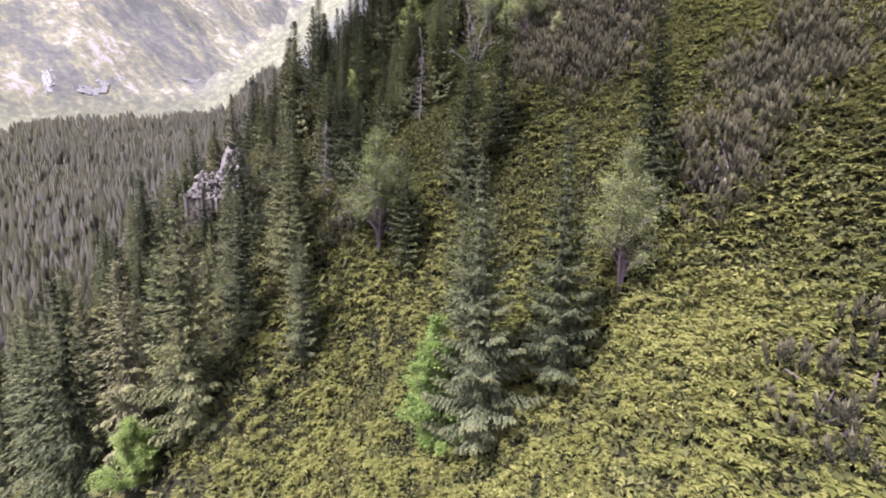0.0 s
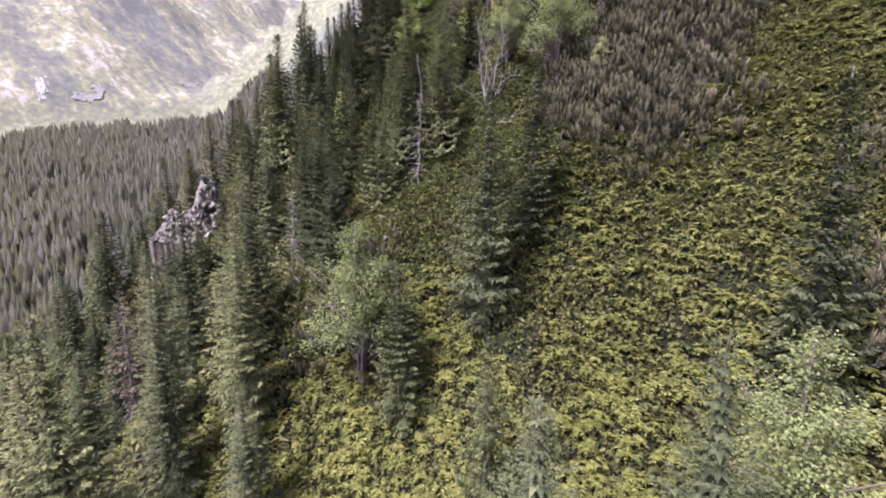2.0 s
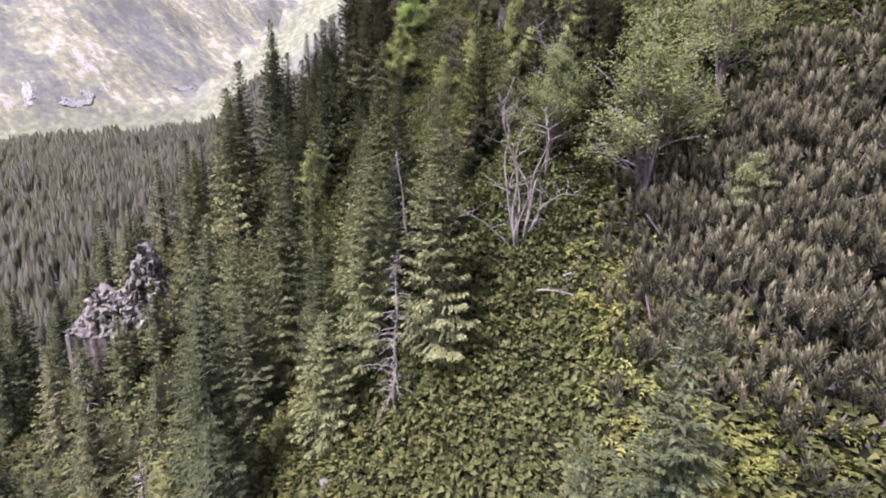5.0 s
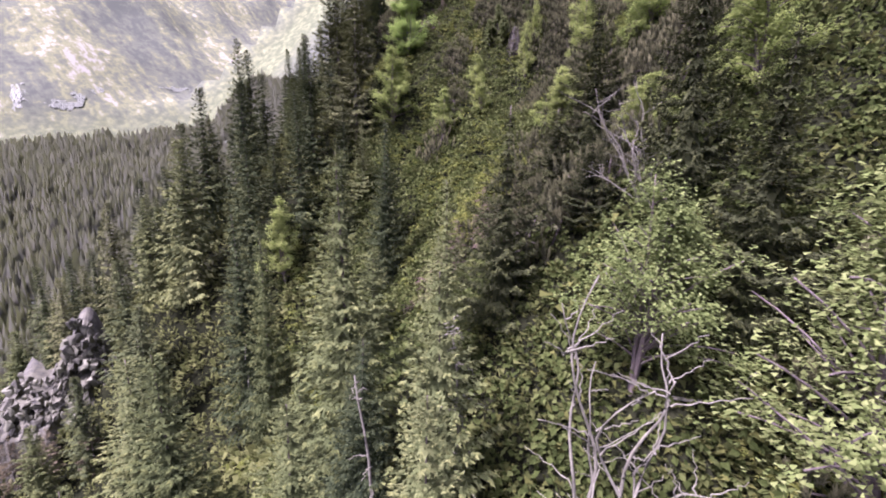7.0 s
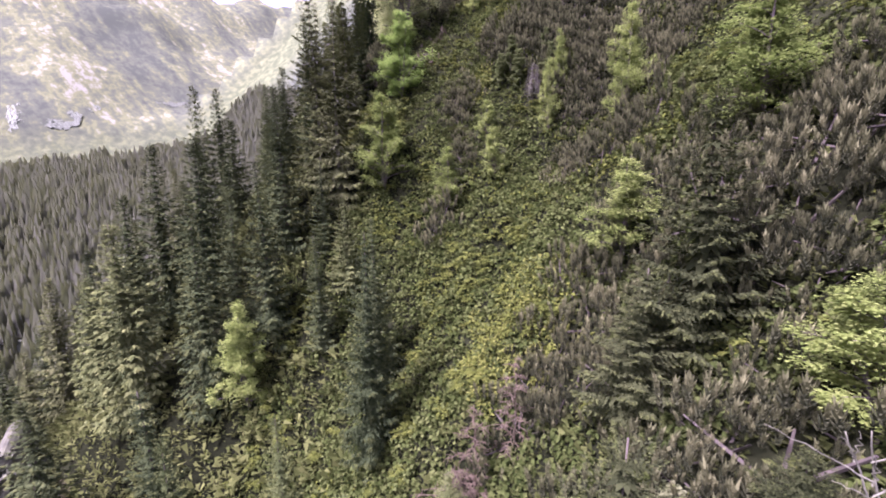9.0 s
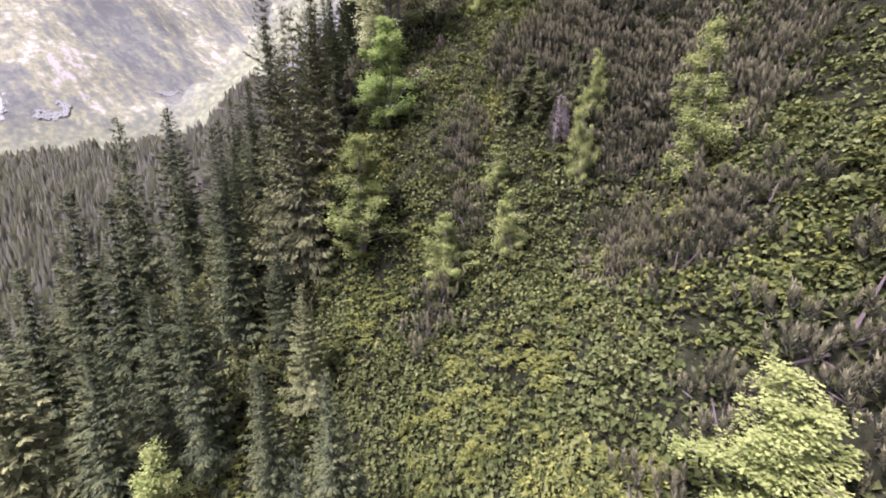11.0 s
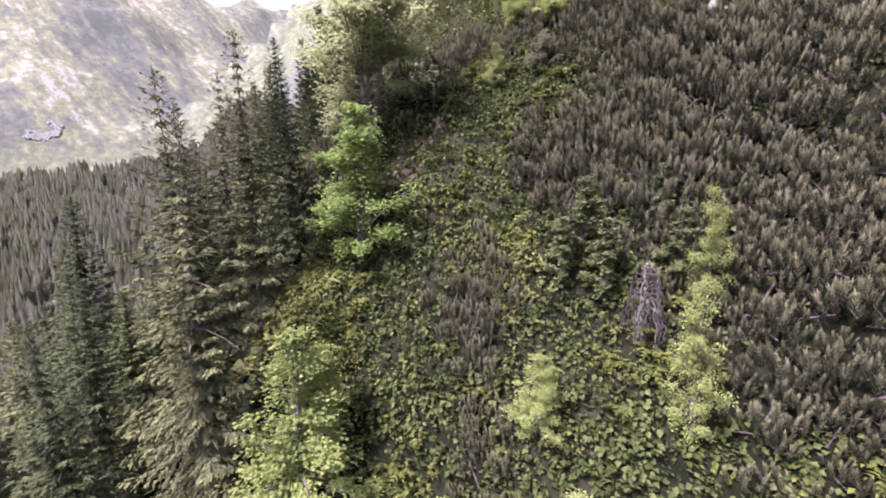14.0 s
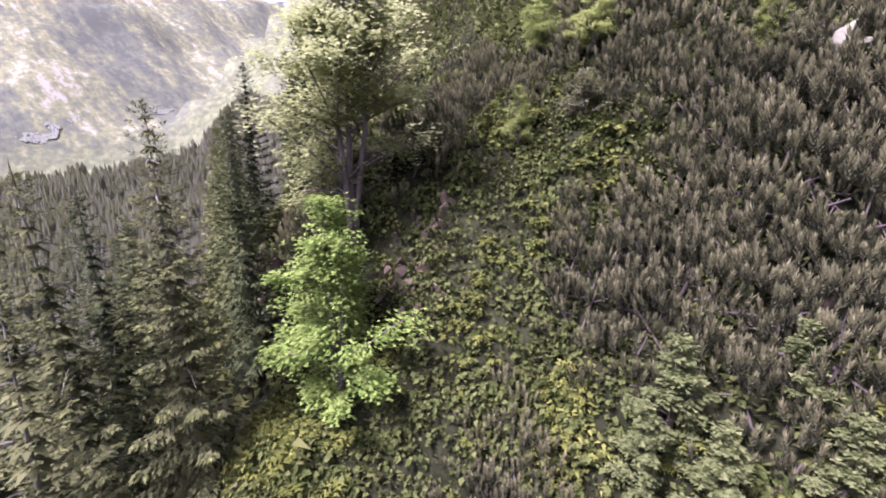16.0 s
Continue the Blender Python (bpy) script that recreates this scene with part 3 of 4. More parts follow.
spruce("bright", -0.2, 28.1, 4.8, 0.85)
spruce("young", -0.25, 25.9, 4.9, 0.75)
spruce("young", -3.8, 29.0, 3.2)
spruce("bright", -7.0, 33.9, 8.7, 0.62)
spruce("bright", -4.3, 33.8, 6.5, 0.68)
spruce("young", -2.8, 33.2, 3.7)
spruce("wide", 4.7, 28.8, 5.0, 0.66)
spruce("wide", 3.2, 30.1, 2.2, 1.3)
leaf_tree("bush", 2.7, 31.3, 1.0, 1.1)
spruce("wide", 4.7, 26.5, 4.4, 0.9)
leaf_tree("yellow", 6.8, 30.0, 3.2, 1.0)
spruce("wide", 4.5, 34.1, 4.9, 1.05)
spruce("wide", 3.2, 33.7, 3.0, 1.3)
leaf_tree("yellow", 4.2, 37.2, 2.8, 1.2)
leaf_tree("yellow", 7.4, 37.0, 3.6, 1.2)
spruce("young", -0.6, 33.4, 2.2)
leaf_tree("yellow", 5.0, 31.2, 2.0, 1.4)
leaf_tree("yellow", -4.4, 48.1, 5.2)
leaf_tree("rowan", -3.85, 52.5, 5.4, 0.95)
spruce("thin", -7.0, 48.5, 10.6)
spruce("thin", -8.8, 51.0, 10.9)
spruce("slim", -11.1, 49.7, 8.0)
spruce("slim", -15.9, 49.9, 12.0, 0.7)
spruce("bright", -16.6, 43.9, 9.8)
spruce("thin", -7.2, 52.0, 9.6)
spruce("slim", -9.8, 53.0, 9.8)
spruce("thin", -10.4, 56.0, 10.0)
spruce("slim", -7.0, 54.7, 7.5)
spruce("slim", -11.4, 63.7, 9.6)
spruce("slim", -13.5, 74.5, 9.2)
spruce("slim", -7.4, 46.6, 5.0)
leaf_tree("tall", -3.9, 55.3, 7.8, 1.0)
leaf_tree("yellow", 5.1, 48.7, 3.1, 0.55)
leaf_tree("yellow", 4.35, 47.4, 3.6, 0.5)
leaf_tree("yellow", 7.3, 45.0, 5.0, 0.75)
leaf_tree("yellow", -0.8, 46.3, 3.1, 1.1)
leaf_tree("yellow", 1.5, 45.8, 2.6, 0.9)
leaf_tree("yellow", 1.2, 47.9, 2.1, 1.0)
leaf_tree("yellow", 0.9, 56.1, 1.9, 0.9)
leaf_tree("bush", 2.8, 56.1, 1.4)
leaf_tree("yellow", 2.4, 60.0, 2.3, 1.5)
leaf_tree("yellow", 3.6, 58.0, 1.9, 1.6)
leaf_tree("yellow", 6.8, 54.8, 1.8, 0.9)
leaf_tree("bush", 7.2, 54.6, 1.1)
leaf_tree("sapling", 2.75, 50.3, 2.3)
leaf_tree("sapling", 3.1, 49.4, 2.1)
leaf_tree("sapling", 2.2, 50.0, 1.9)
leaf_tree("sapling", 4.7, 50.1, 1.7)
leaf_tree("sapling", 4.75, 49.2, 1.9)


def spruce_stand():
    """The dense stand along the lower edge of the slope, between the trees named above."""
    rng, taken = random.Random(5), [tuple(o.location[:2]) for o in scene.objects if o.type == "EMPTY"]
    kinds = ["bank", "bank", "bank", "bank_grey", "bank_bright"]
    tries = 0
    while tries < 1500:
        tries += 1
        x, y = rng.uniform(-46, -7), rng.uniform(9, 84)
        s = -0.743 * x + 0.669 * y
        if not 16 < s < 66 or y < 13 - 0.35 * (x + 12) or (x > -9.5 and 26 < y < 58) or -0.5 * (x + 4) + 0.3 * (y - 46) < 2.2:
            continue
        if (x + 22.5) ** 2 + (y - 41.5) ** 2 < 24:
            continue
        if any((x - a) ** 2 + (y - b) ** 2 < 6.2 for a, b in taken):
            continue
        taken.append((x, y))
        low = 0.5 if abs(x * 40 + y * 22) < 190 and y < 42 else 1.0
        spruce(rng.choice(kinds), x, y, low * rng.uniform(5.5, 9.5), rng.uniform(0.85, 1.15))


spruce_stand()


# ---- dead wood ----
def part(name, piece, material, parent, label=""):
    ob = new(name, mesh_of(name, *piece, material, True))
    ob.parent = parent
    return tagged(ob, label) if label else ob


def limb(points, thick, thin, sides=6):
    """A crooked limb through a few points."""
    p = np.asarray(points, float)
    q = np.linspace(0, len(p) - 1, 4 * len(p) - 3)
    fine = np.stack([np.interp(q, np.arange(len(p)), p[:, c]) for c in range(3)], 1)
    fine[1:-1] = 0.25 * fine[:-2] + 0.5 * fine[1:-1] + 0.25 * fine[2:]
    k = np.linspace(0, 1, len(fine))
    fine += 0.03 * np.stack([np.sin(19 * k + p[-1, 0]), np.cos(23 * k + p[-1, 2]), 0 * k], 1)
    return tube(fine, thick + (thin - thick) * k**0.8, sides)


def dead_broadleaf(x, y, size, sweep=(0.0, 0.0), seed=91):
    """A bare many-stemmed tree, bleached grey, its stems fanning from one foot."""
    top = new("dead_tree")
    top.matrix_world = pose(x, y, lie(x, y) - 0.1) @ Matrix.Scale(size, 4)
    tagged(top, "bare bleached dead tree with several crooked stems", "tree")
    rng = np.random.default_rng(seed)
    stems = []
    for i in range(8):
        az, out = 2.4 * i + rng.uniform(-0.3, 0.3), rng.uniform(0.5, 1.15) * (0.6 + 0.16 * (i % 4))
        tall = rng.uniform(3.0, 5.6) * (1.15 - 0.35 * out)
        c = np.array([math.cos(az), 0.6 * math.sin(az), 0.0])
        bend = np.array([rng.normal(0, 0.24), rng.normal(0, 0.18), 0.0])
        p = np.array([c * 0.08 + [0, 0, -0.3], c * 0.45 * out + [0, 0, 0.22 * tall], c * 0.8 * out + bend + [0, 0, 0.5 * tall], c * 1.15 * out - bend + [0, 0, 0.78 * tall], c * 1.3 * out + bend + [0, 0, tall]])
        stems.append(p)
    stems.append(np.array([(0.1, 0, -0.3), (0.4, 0.1, 0.8), (0.8, 0.1, 1.6), (1.4, 0.0, 2.0), (2.2, 0.0, 1.9)]))
    stems.append(np.array([(0.1, 0, -0.3), (-0.5, -0.1, 0.5), (-1.1, -0.1, 1.0), (-1.6, -0.1, 1.3), (-2.0, 0.0, 1.2)]))
    for st in stems:
        st = st + np.maximum(st[:, 2:], 0) * [[*sweep, 0]]
        one = part("stem", limb(st, 0.048, 0.009), DEADWOOD, top)
        p = np.asarray(st)
        for b in range(6):
            i = rng.integers(max(1, len(p) - 3), len(p))
            a = p[i - 1] + (p[i] - p[i - 1]) * rng.random()
            w = rng.normal(0, 1, 3) * [0.5, 0.3, 0.2] + [0, 0, 0.45]
            part("twig", limb([a, a + w * 0.5 + [0.05, 0, 0], a + w], 0.017, 0.005, 4), DEADWOOD, one)


def snag(name, label, x, y, tall, twigs, lean=(0.0, 0.0), seed=0):
    """A bare standing trunk with broken twigs."""
    top = new(name)
    top.matrix_world = pose(x, y, lie(x, y) - 0.1)
    tagged(top, label, "tree")
    rng = np.random.default_rng(seed)
    axis = [(lean[0] * f * tall, lean[1] * f * tall, f * tall - 0.2) for f in (0, 0.3, 0.6, 1.0)]
    stem = part("trunk", limb(axis, 0.02 + 0.008 * tall, 0.012, 7), DEADWOOD, top)
    for b in range(twigs):
        f = rng.uniform(0.15, 0.97)
        a = np.array([lean[0] * f * tall, lean[1] * f * tall, f * tall])
        az, l = rng.uniform(0, math.tau), rng.uniform(0.3, 1.0) * (1.2 - f)
        w = np.array([math.cos(az), math.sin(az), rng.uniform(-0.6, 0.1)]) * l
        part("twig", limb([a, a + 0.5 * w + [0, 0, 0.06], a + w], 0.014, 0.004, 4), DEADWOOD, stem)


def dead_conifer(x, y, tall, wide, boughs, seed):
    """A dead young spruce that has kept its rusty twigs: a bare leader over long drooping boughs."""
    top = new("dead_spruce")
    top.matrix_world = pose(x, y, lie(x, y) - 0.1)
    tagged(top, "dead young spruce with rusty brown bare boughs", "tree")
    rng = np.random.default_rng(seed)
    part("trunk", limb([(0, 0, -0.2), (0.03, 0, 0.5 * tall), (0, 0.02, tall)], 0.035, 0.008, 6), RED_TWIGS, top)
    for b in range(boughs):
        f = ((b + rng.random()) / boughs) ** 1.25
        a, l = 2.4 * b + rng.normal(0, 0.3), wide / 2 * (1 - f) ** 0.8 * rng.uniform(0.75, 1.15) + 0.08
        out, perp = np.array([math.cos(a), math.sin(a), 0.0]), np.array([-math.sin(a), math.cos(a), 0.0])
        foot = np.array([0, 0, f * tall])
        spine = [foot, foot + out * l * 0.5 + [0, 0, 0.04 * l], foot + out * l - [0, 0, 0.3 * l * (1 - f)]]
        pieces = [limb(spine, 0.014, 0.004, 4)]
        for k in range(int(5 + 12 * l)):
            u = rng.uniform(0.25, 1.0)
            p = foot + out * l * u - [0, 0, 0.25 * l * u * u * (1 - f)]
            w = (0.7 * out + perp * rng.choice([-1, 1]) * rng.uniform(0.5, 1.1) + [0, 0, rng.uniform(-0.7, 0.3)]) * rng.uniform(0.12, 0.34) * (0.5 + 0.5 * l)
            pieces.append(tube(np.array([p, p + 0.5 * w + [0, 0, 0.02], p + w]), [0.011, 0.009, 0.005], 3))
        part("bough", joined(pieces), RED_TWIGS, top)


def twig_tangle(x, y, tall):
    """A dead shrub whose bare twigs hang down round its broken stem."""
    top = new("dead_shrub")
    top.matrix_world = pose(x, y, lie(x, y) - 0.1)
    tagged(top, "bare grey tangle of drooping dead twigs beside the rowan", "shrub")
    rng = np.random.default_rng(17)
    part("trunk", limb([(0, 0, -0.2), (0.05, 0.02, 0.5 * tall), (-0.05, 0, tall)], 0.05, 0.03, 6), TWIG_BARK, top)
    part("broken_top", limb([(-0.05, 0, tall - 0.05), (-0.02, 0.02, tall + 0.04), (0.06, 0.02, tall + 0.1)], 0.05, 0.02, 6), DEADWOOD, top, "pale splintered wood")
    for i in range(64):
        a, f = rng.uniform(0, math.tau), rng.uniform(0.4, 1.0)
        o = np.array([math.cos(a), math.sin(a), 0.0]) * rng.uniform(0.12, 0.55)
        s = np.array([0, 0, f * tall])
        fall = rng.uniform(0.45, 0.95) * f * tall
        part("twig", limb([s, s + o * 0.6 + [0, 0, 0.08], s + o - [0, 0, 0.45 * fall], s + rng.uniform(0.8, 1.3) * o - [0, 0, fall]], 0.014, 0.005, 4), TWIG_BARK if i % 4 else DEADWOOD, top)


def log(x0, y0, x1, y1, thick, label="pale fallen trunk lying on the slope"):
    top = new("fallen_log")
    top.matrix_world = pose(x0, y0, lie(x0, y0) + thick + 0.12)
    tagged(top, label, "log")
    d = np.array([x1 - x0, y1 - y0, lie(x1, y1) - lie(x0, y0)])
    part("trunk", limb([(0, 0, 0), d * 0.5 + [0, 0, 0.06], d], thick, thick * 0.45, 7), DEADWOOD, top)
    part("branch", limb([d * 0.6, d * 0.7 + [0.1, 0.05, 0.3], d * 0.75 + [0.2, 0.1, 0.55]], thick * 0.4, 0.01, 5), DEADWOOD, top)


dead_broadleaf(1.9, 25.0, 0.82)
dead_broadleaf(4.2, 29.3, 0.55, (-0.35, 0.05), 92)
dead_conifer(1.0, 35.2, 2.5, 1.2, 30, 21)
dead_conifer(0.0, 35.1, 2.5, 1.7, 32, 22)
dead_conifer(-0.4, 34.4, 1.6, 3.0, 46, 23)
snag("dead_spruce", "bare grey dead spruce trunk with drooping twigs", -1.25, 22.9, 4.2, 80, (0.03, 0.0), 3)
snag("dead_spruce", "bare grey dead spruce trunk with short twigs", 0.1, 26.5, 3.6, 30, (-0.04, 0.0), 4)
snag("tree_stump", "broken weathered stump with torn wood", 2.45, 24.9, 1.0, 3, (0.05, 0.1), 5)
snag("tree_stump", "broken weathered stump with torn wood", 4.9, 25.0, 1.3, 4, (-0.15, 0.1), 6)
snag("dead_spruce", "leaning dead spruce with bare grey drooping twigs", -6.65, 21.5, 4.9, 90, (0.08, -0.05), 12)
twig_tangle(3.75, 48.6, 2.0)
snag("dead_spruce", "slender leafless stem among the spruces", -1.0, 25.6, 4.4, 16, (-0.12, 0.05), 8)
log(2.2, 23.85, 3.15, 23.5, 0.035)
log(2.95, 24.05, 3.3, 24.0, 0.035, "short pale broken log on the slope")
log(3.0, 26.3, 4.6, 25.6, 0.035, "bent fallen branch bleached grey")
log(-6.3, 46.2, -5.7, 46.0, 0.06, "short pale broken log on the slope")


# ---- rocks ----
def rock_mesh(seed, material):
    """An angular block: the hull of a few scattered points, with its edges a little worn."""
    rng = np.random.default_rng(seed)
    bm = bmesh.new()
    for p in unit(rng.normal(0, 1, (8, 3))) * rng.uniform(0.7, 1.0, (8, 1)) * [0.62, 0.5, 0.6]:
        bm.verts.new(np.clip(p, -0.5, 0.5).tolist())
    hull = bmesh.ops.convex_hull(bm, input=bm.verts)
    bmesh.ops.delete(bm, geom=[v for v in bm.verts if not v.link_faces], context="VERTS")
    bmesh.ops.bevel(bm, geom=bm.edges[:], offset=0.015, segments=1, affect="EDGES")
    me = bpy.data.meshes.new("rock")
    bm.to_mesh(me)
    bm.free()
    me.materials.append(material)
    return me


GREY_BLOCKS = [rock_mesh(100 + i, ROCK) for i in range(5)]
RED_BLOCKS = [rock_mesh(110 + i, RED_ROCK) for i in range(3)]


def outcrop(name, label, x, y, across, up, count, lo, hi, blocks, seed, ahead=(-0.64, 0.77), steep=0.4, core=True, back=0.6):
    """A broken rock face that looks down the slope: bedrock with blocks in and on it."""
    rng = random.Random(seed)
    ax, ay = ahead
    foot = lie(x, y)
    top = new(name)
    top.matrix_world = pose(x, y, foot)
    tagged(top, label, "rock")
    if core:
        k, rows = 44, 24
        v = []
        for r in range(rows):
            f = max(0, r - 1) / (rows - 2)
            for c in range(k):
                g = c / (k - 1) * 2 - 1
                u = g * across * 0.5 * (1.15 - 0.45 * f)
                h = up * f * (1 - 0.55 * g * g) * (0.8 + 0.3 * math.sin(5 * g + seed)) - 0.6
                d = steep * h + 2.2 * abs(g) ** 2.5 + 0.7 * noise.noise((u * 0.9 + seed, h * 0.9, 0)) + 0.5 * noise.cell((u * 2.1, h * 1.7, seed)) + 0.3 * noise.cell((u * 4.3, h * 3.1, seed + 5)) + back
                if r == rows - 1:
                    d += 3.0
                px, py = u * ay + d * ax, -u * ax + d * ay
                v.append((px, py, min(h, lie(x + px, y + py) - foot - 0.7) if r == 0 else h))
        q = [(r * k + c, r * k + c + 1, (r + 1) * k + c + 1, (r + 1) * k + c) for r in range(rows - 1) for c in range(k - 1)]
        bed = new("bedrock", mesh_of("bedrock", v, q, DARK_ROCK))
        bed.parent = top
    for i in range(count):
        g, f = rng.uniform(-1, 1), rng.uniform(-0.12, 1.0)
        u, h = g * across * 0.5 * (1.1 - 0.45 * f), up * f * (1 - 0.55 * g * g) * (0.8 + 0.3 * math.sin(5 * g + seed)) - 0.2
        d = steep * h + 2.2 * abs(g) ** 2.5 + back + rng.uniform(-0.4, 0.1)
        if not core:
            px, py = u * ay + rng.uniform(-0.5, 0.5) * up * ax, -u * ax + rng.uniform(-0.5, 0.5) * up * ay
            h, d = lie(x + px, y + py) - foot, 0.0
        else:
            px, py = u * ay + d * ax, -u * ax + d * ay
        size = rng.uniform(lo, hi)
        ob = new("rock", rng.choice(blocks))
        ob.parent = top
        ob.matrix_basis = pose(px, py, h + 0.1 * size, rng.uniform(-25, 25), rng.uniform(-25, 25), rng.uniform(0, 360)) @ Matrix.Diagonal((size * rng.uniform(0.5, 1), size * rng.uniform(0.5, 1), size * rng.uniform(0.7, 1.7), 1))


outcrop("rock_outcrop", "pinkish grey broken granite outcrop above the forest", -22.0, 40.8, 8.5, 5.3, 299, 0.2, 0.85, GREY_BLOCKS, 1)
outcrop("rock_outcrop", "rust-stained granite blocks under the dwarf pines", -2.0, 54.1, 1.9, 2.0, 34, 0.25, 0.6, RED_BLOCKS, 2, (-0.1, 1.0), 0.75, False)
outcrop("rock_outcrop", "dark granite ledge beside the large willow", -6.2, 55.2, 2.2, 1.6, 24, 0.35, 0.8, RED_BLOCKS, 3, (-0.3, 0.95), 0.6, True, -0.1)
outcrop("rock_patch", "bare reddish stones in a small clearing", -2.6, 21.6, 1.4, 1.4, 16, 0.2, 0.5, RED_BLOCKS + GREY_BLOCKS, 4, (-0.2, 0.98), 0.9, False)
outcrop("rock_patch", "pale stones on the upper slope", 9.0, 54.3, 1.8, 1.6, 14, 0.4, 1.0, GREY_BLOCKS, 5, (0.3, 0.95), 0.6, False)
outcrop("rock_patch", "pale reddish stones among dwarf pines", 5.6, 50.6, 1.2, 1.2, 14, 0.2, 0.4, RED_BLOCKS + GREY_BLOCKS, 6, (0.3, 0.95), 0.9, False)
outcrop("rock_patch", "pale grey stones in yellow herbs beside the rowan", -5.8, 51.2, 0.3, 0.3, 2, 0.35, 0.5, GREY_BLOCKS, 7, (0.3, 0.95), 0.9, False)


def scree(x, y, across, up, seed):
    """A pale sheet of rubble on the far mountain's foot, lumpy and ragged at its rim."""
    k = 40
    g = np.linspace(-1, 1, k)
    u, h = np.meshgrid(g * across * 0.6, g * up * 0.6, indexing="ij")
    px, py = x + 0.669 * u - 0.743 * h, y + 0.743 * u + 0.669 * h
    z = height(px, py) + 0.5 + 0.3 * waves(u, h, seed, 1.6) + 0.15 * waves(u, h, seed + 20, 0.6)
    i, j = np.meshgrid(np.arange(k - 1), np.arange(k - 1), indexing="ij")
    rim = np.hypot(g[i], g[j]) + 0.45 * waves(u, h, seed + 40, 5.0)[:-1, :-1]
    q = (i * k + j)[rim < 0.55]
    f = np.stack([q, q + k, q + k + 1, q + 1], 1)
    tagged(new("scree_patch", mesh_of("scree_patch", np.stack([px, py, z], -1).reshape(-1, 3), f, PALE_ROCK)), "white patch of scree at the mountain's foot", "rocks", kind="stuff")


PALE_ROCK = rock_material("white_scree", (0.095, 0.112, 0.046), (0.125, 0.146, 0.06), (0.165, 0.19, 0.08))
scree(-231.0, 229.0, 8, 22, 1)
scree(-214.6, 238.3, 16, 7, 2)
scree(-212.5, 244.7, 7, 10, 3)
scree(-211.8, 256.7, 7, 5, 4)
scree(-188.9, 292.2, 20, 5, 5)


# ---- valley forest ----
def valley_forest():
    """Far spruces, each two ragged tiers of boughs."""
    rng = np.random.default_rng(40)
    k = 18000
    s, n = rng.uniform(78, 300, k), rng.uniform(-15, 126, k)
    x, y = -0.743 * s + 0.669 * n, 0.669 * s + 0.743 * n
    keep = (waves(x, y, 44, 50) > -0.75) & (s < 284 + 14 * waves(x, y, 45, 40)) & (n < 125)
    x, y = x[keep], y[keep]
    z, h = height(x, y), rng.uniform(4.5, 8.0, len(x)) * (1 + 0.2 * waves(x, y, 46, 25))
    r = h * rng.uniform(0.16, 0.22, len(x))
    vs, fs, c = [], [], 0
    m = 6
    for lo, hi, rad in ((0.02, 0.7, 1.0), (0.38, 1.0, 0.6)):
        a = np.arange(m) * math.tau / m + rng.uniform(0, math.tau, (len(x), 1))
        jag = np.where(np.arange(m) % 2 == 0, 1.15, 0.7) * (1 + 0.25 * rng.uniform(-1, 1, (len(x), m)))
        ring = np.stack([x[:, None] + (r * rad)[:, None] * np.cos(a) * jag, y[:, None] + (r * rad)[:, None] * np.sin(a) * jag, np.repeat((z + h * lo)[:, None], m, 1) + (h * 0.06)[:, None] * rng.uniform(-1, 1, (len(x), m))], -1)
        tip = np.stack([x, y, z + h * hi], -1)[:, None]
        vs.append(np.concatenate([ring, tip], 1).reshape(-1, 3))
        o = np.arange(len(x))[:, None] * (m + 1) + c
        for j in range(m):
            fs.append(np.concatenate([o + j, o + (j + 1) % m, o + m], 1))
        c += len(x) * (m + 1)
    ob = new("valley_forest", mesh_of("valley_forest", np.concatenate(vs), np.concatenate(fs), HAZED_SPRUCE))
    tagged(ob, "dense spruce forest filling the valley floor, grey-green with haze in its colour", "forest", kind="stuff")


valley_forest()


# ---- dwarf pines ----
NEEDLES = 30


def pine_pieces(seed, gx, gy):
    """A low cushion of bent stems that end in upright needle brushes, on ground that climbs by gx and gy."""
    rng = np.random.default_rng(seed)
    green, wood = [], []
    for s in range(8):
        a, d = 2.4 * s + rng.uniform(-0.4, 0.4), 0.92 * math.sqrt((s + rng.random()) / 8)
        foot = np.array([d * math.cos(a), d * math.sin(a), 0.12 + 0.28 * (1 - d * d) + rng.uniform(-0.05, 0.2)])
        foot[2] += gx * foot[0] + gy * foot[1]
        if s % 2 == 0:
            q = np.linspace(0, 1, 4)[:, None]
            wood.append(tube(q * foot + np.array([0, 0, -0.2]) * (1 - q), [0.03, 0.026, 0.02, 0.012], 4))
        axis = unit(np.array([[rng.normal(0, 0.1) - 0.06, rng.normal(0, 0.1) - 0.06, 1.0]]))[0]
        rise = rng.uniform(0.12, 0.34)
        for c in range(6):
            g, b = c / 5, 2.4 * c + rng.uniform(-0.6, 0.6)
            out = np.array([math.cos(b), math.sin(b), 0.0])
            green += candle(rng, foot + axis * g * rise + out * (0.24 - 0.2 * g), unit((axis + out * 0.3 * (1 - g))[None])[0], rng.uniform(0.2, 0.34), rng.uniform(0.05, 0.07))
    return joined(wood), joined(green)


def candle(rng, foot, lean, l, r):
    """One soft upright shoot: needles packed along its stem, pointing up and out."""
    k = NEEDLES
    t = np.linspace(0.0, 1, k)
    az = np.arange(k) * 2.4 + rng.uniform(0, math.tau)
    o = np.stack([np.cos(az), np.sin(az), 0 * az], 1)
    wide = (1.15 - 0.75 * t)[:, None]
    return [spikes(foot + lean * (t * l)[:, None] + o * 0.25 * r, o * 0.62 * wide + lean, np.cross(o, lean), rng.uniform(0.08, 0.13, k), rng.uniform(0.026, 0.038, k))]


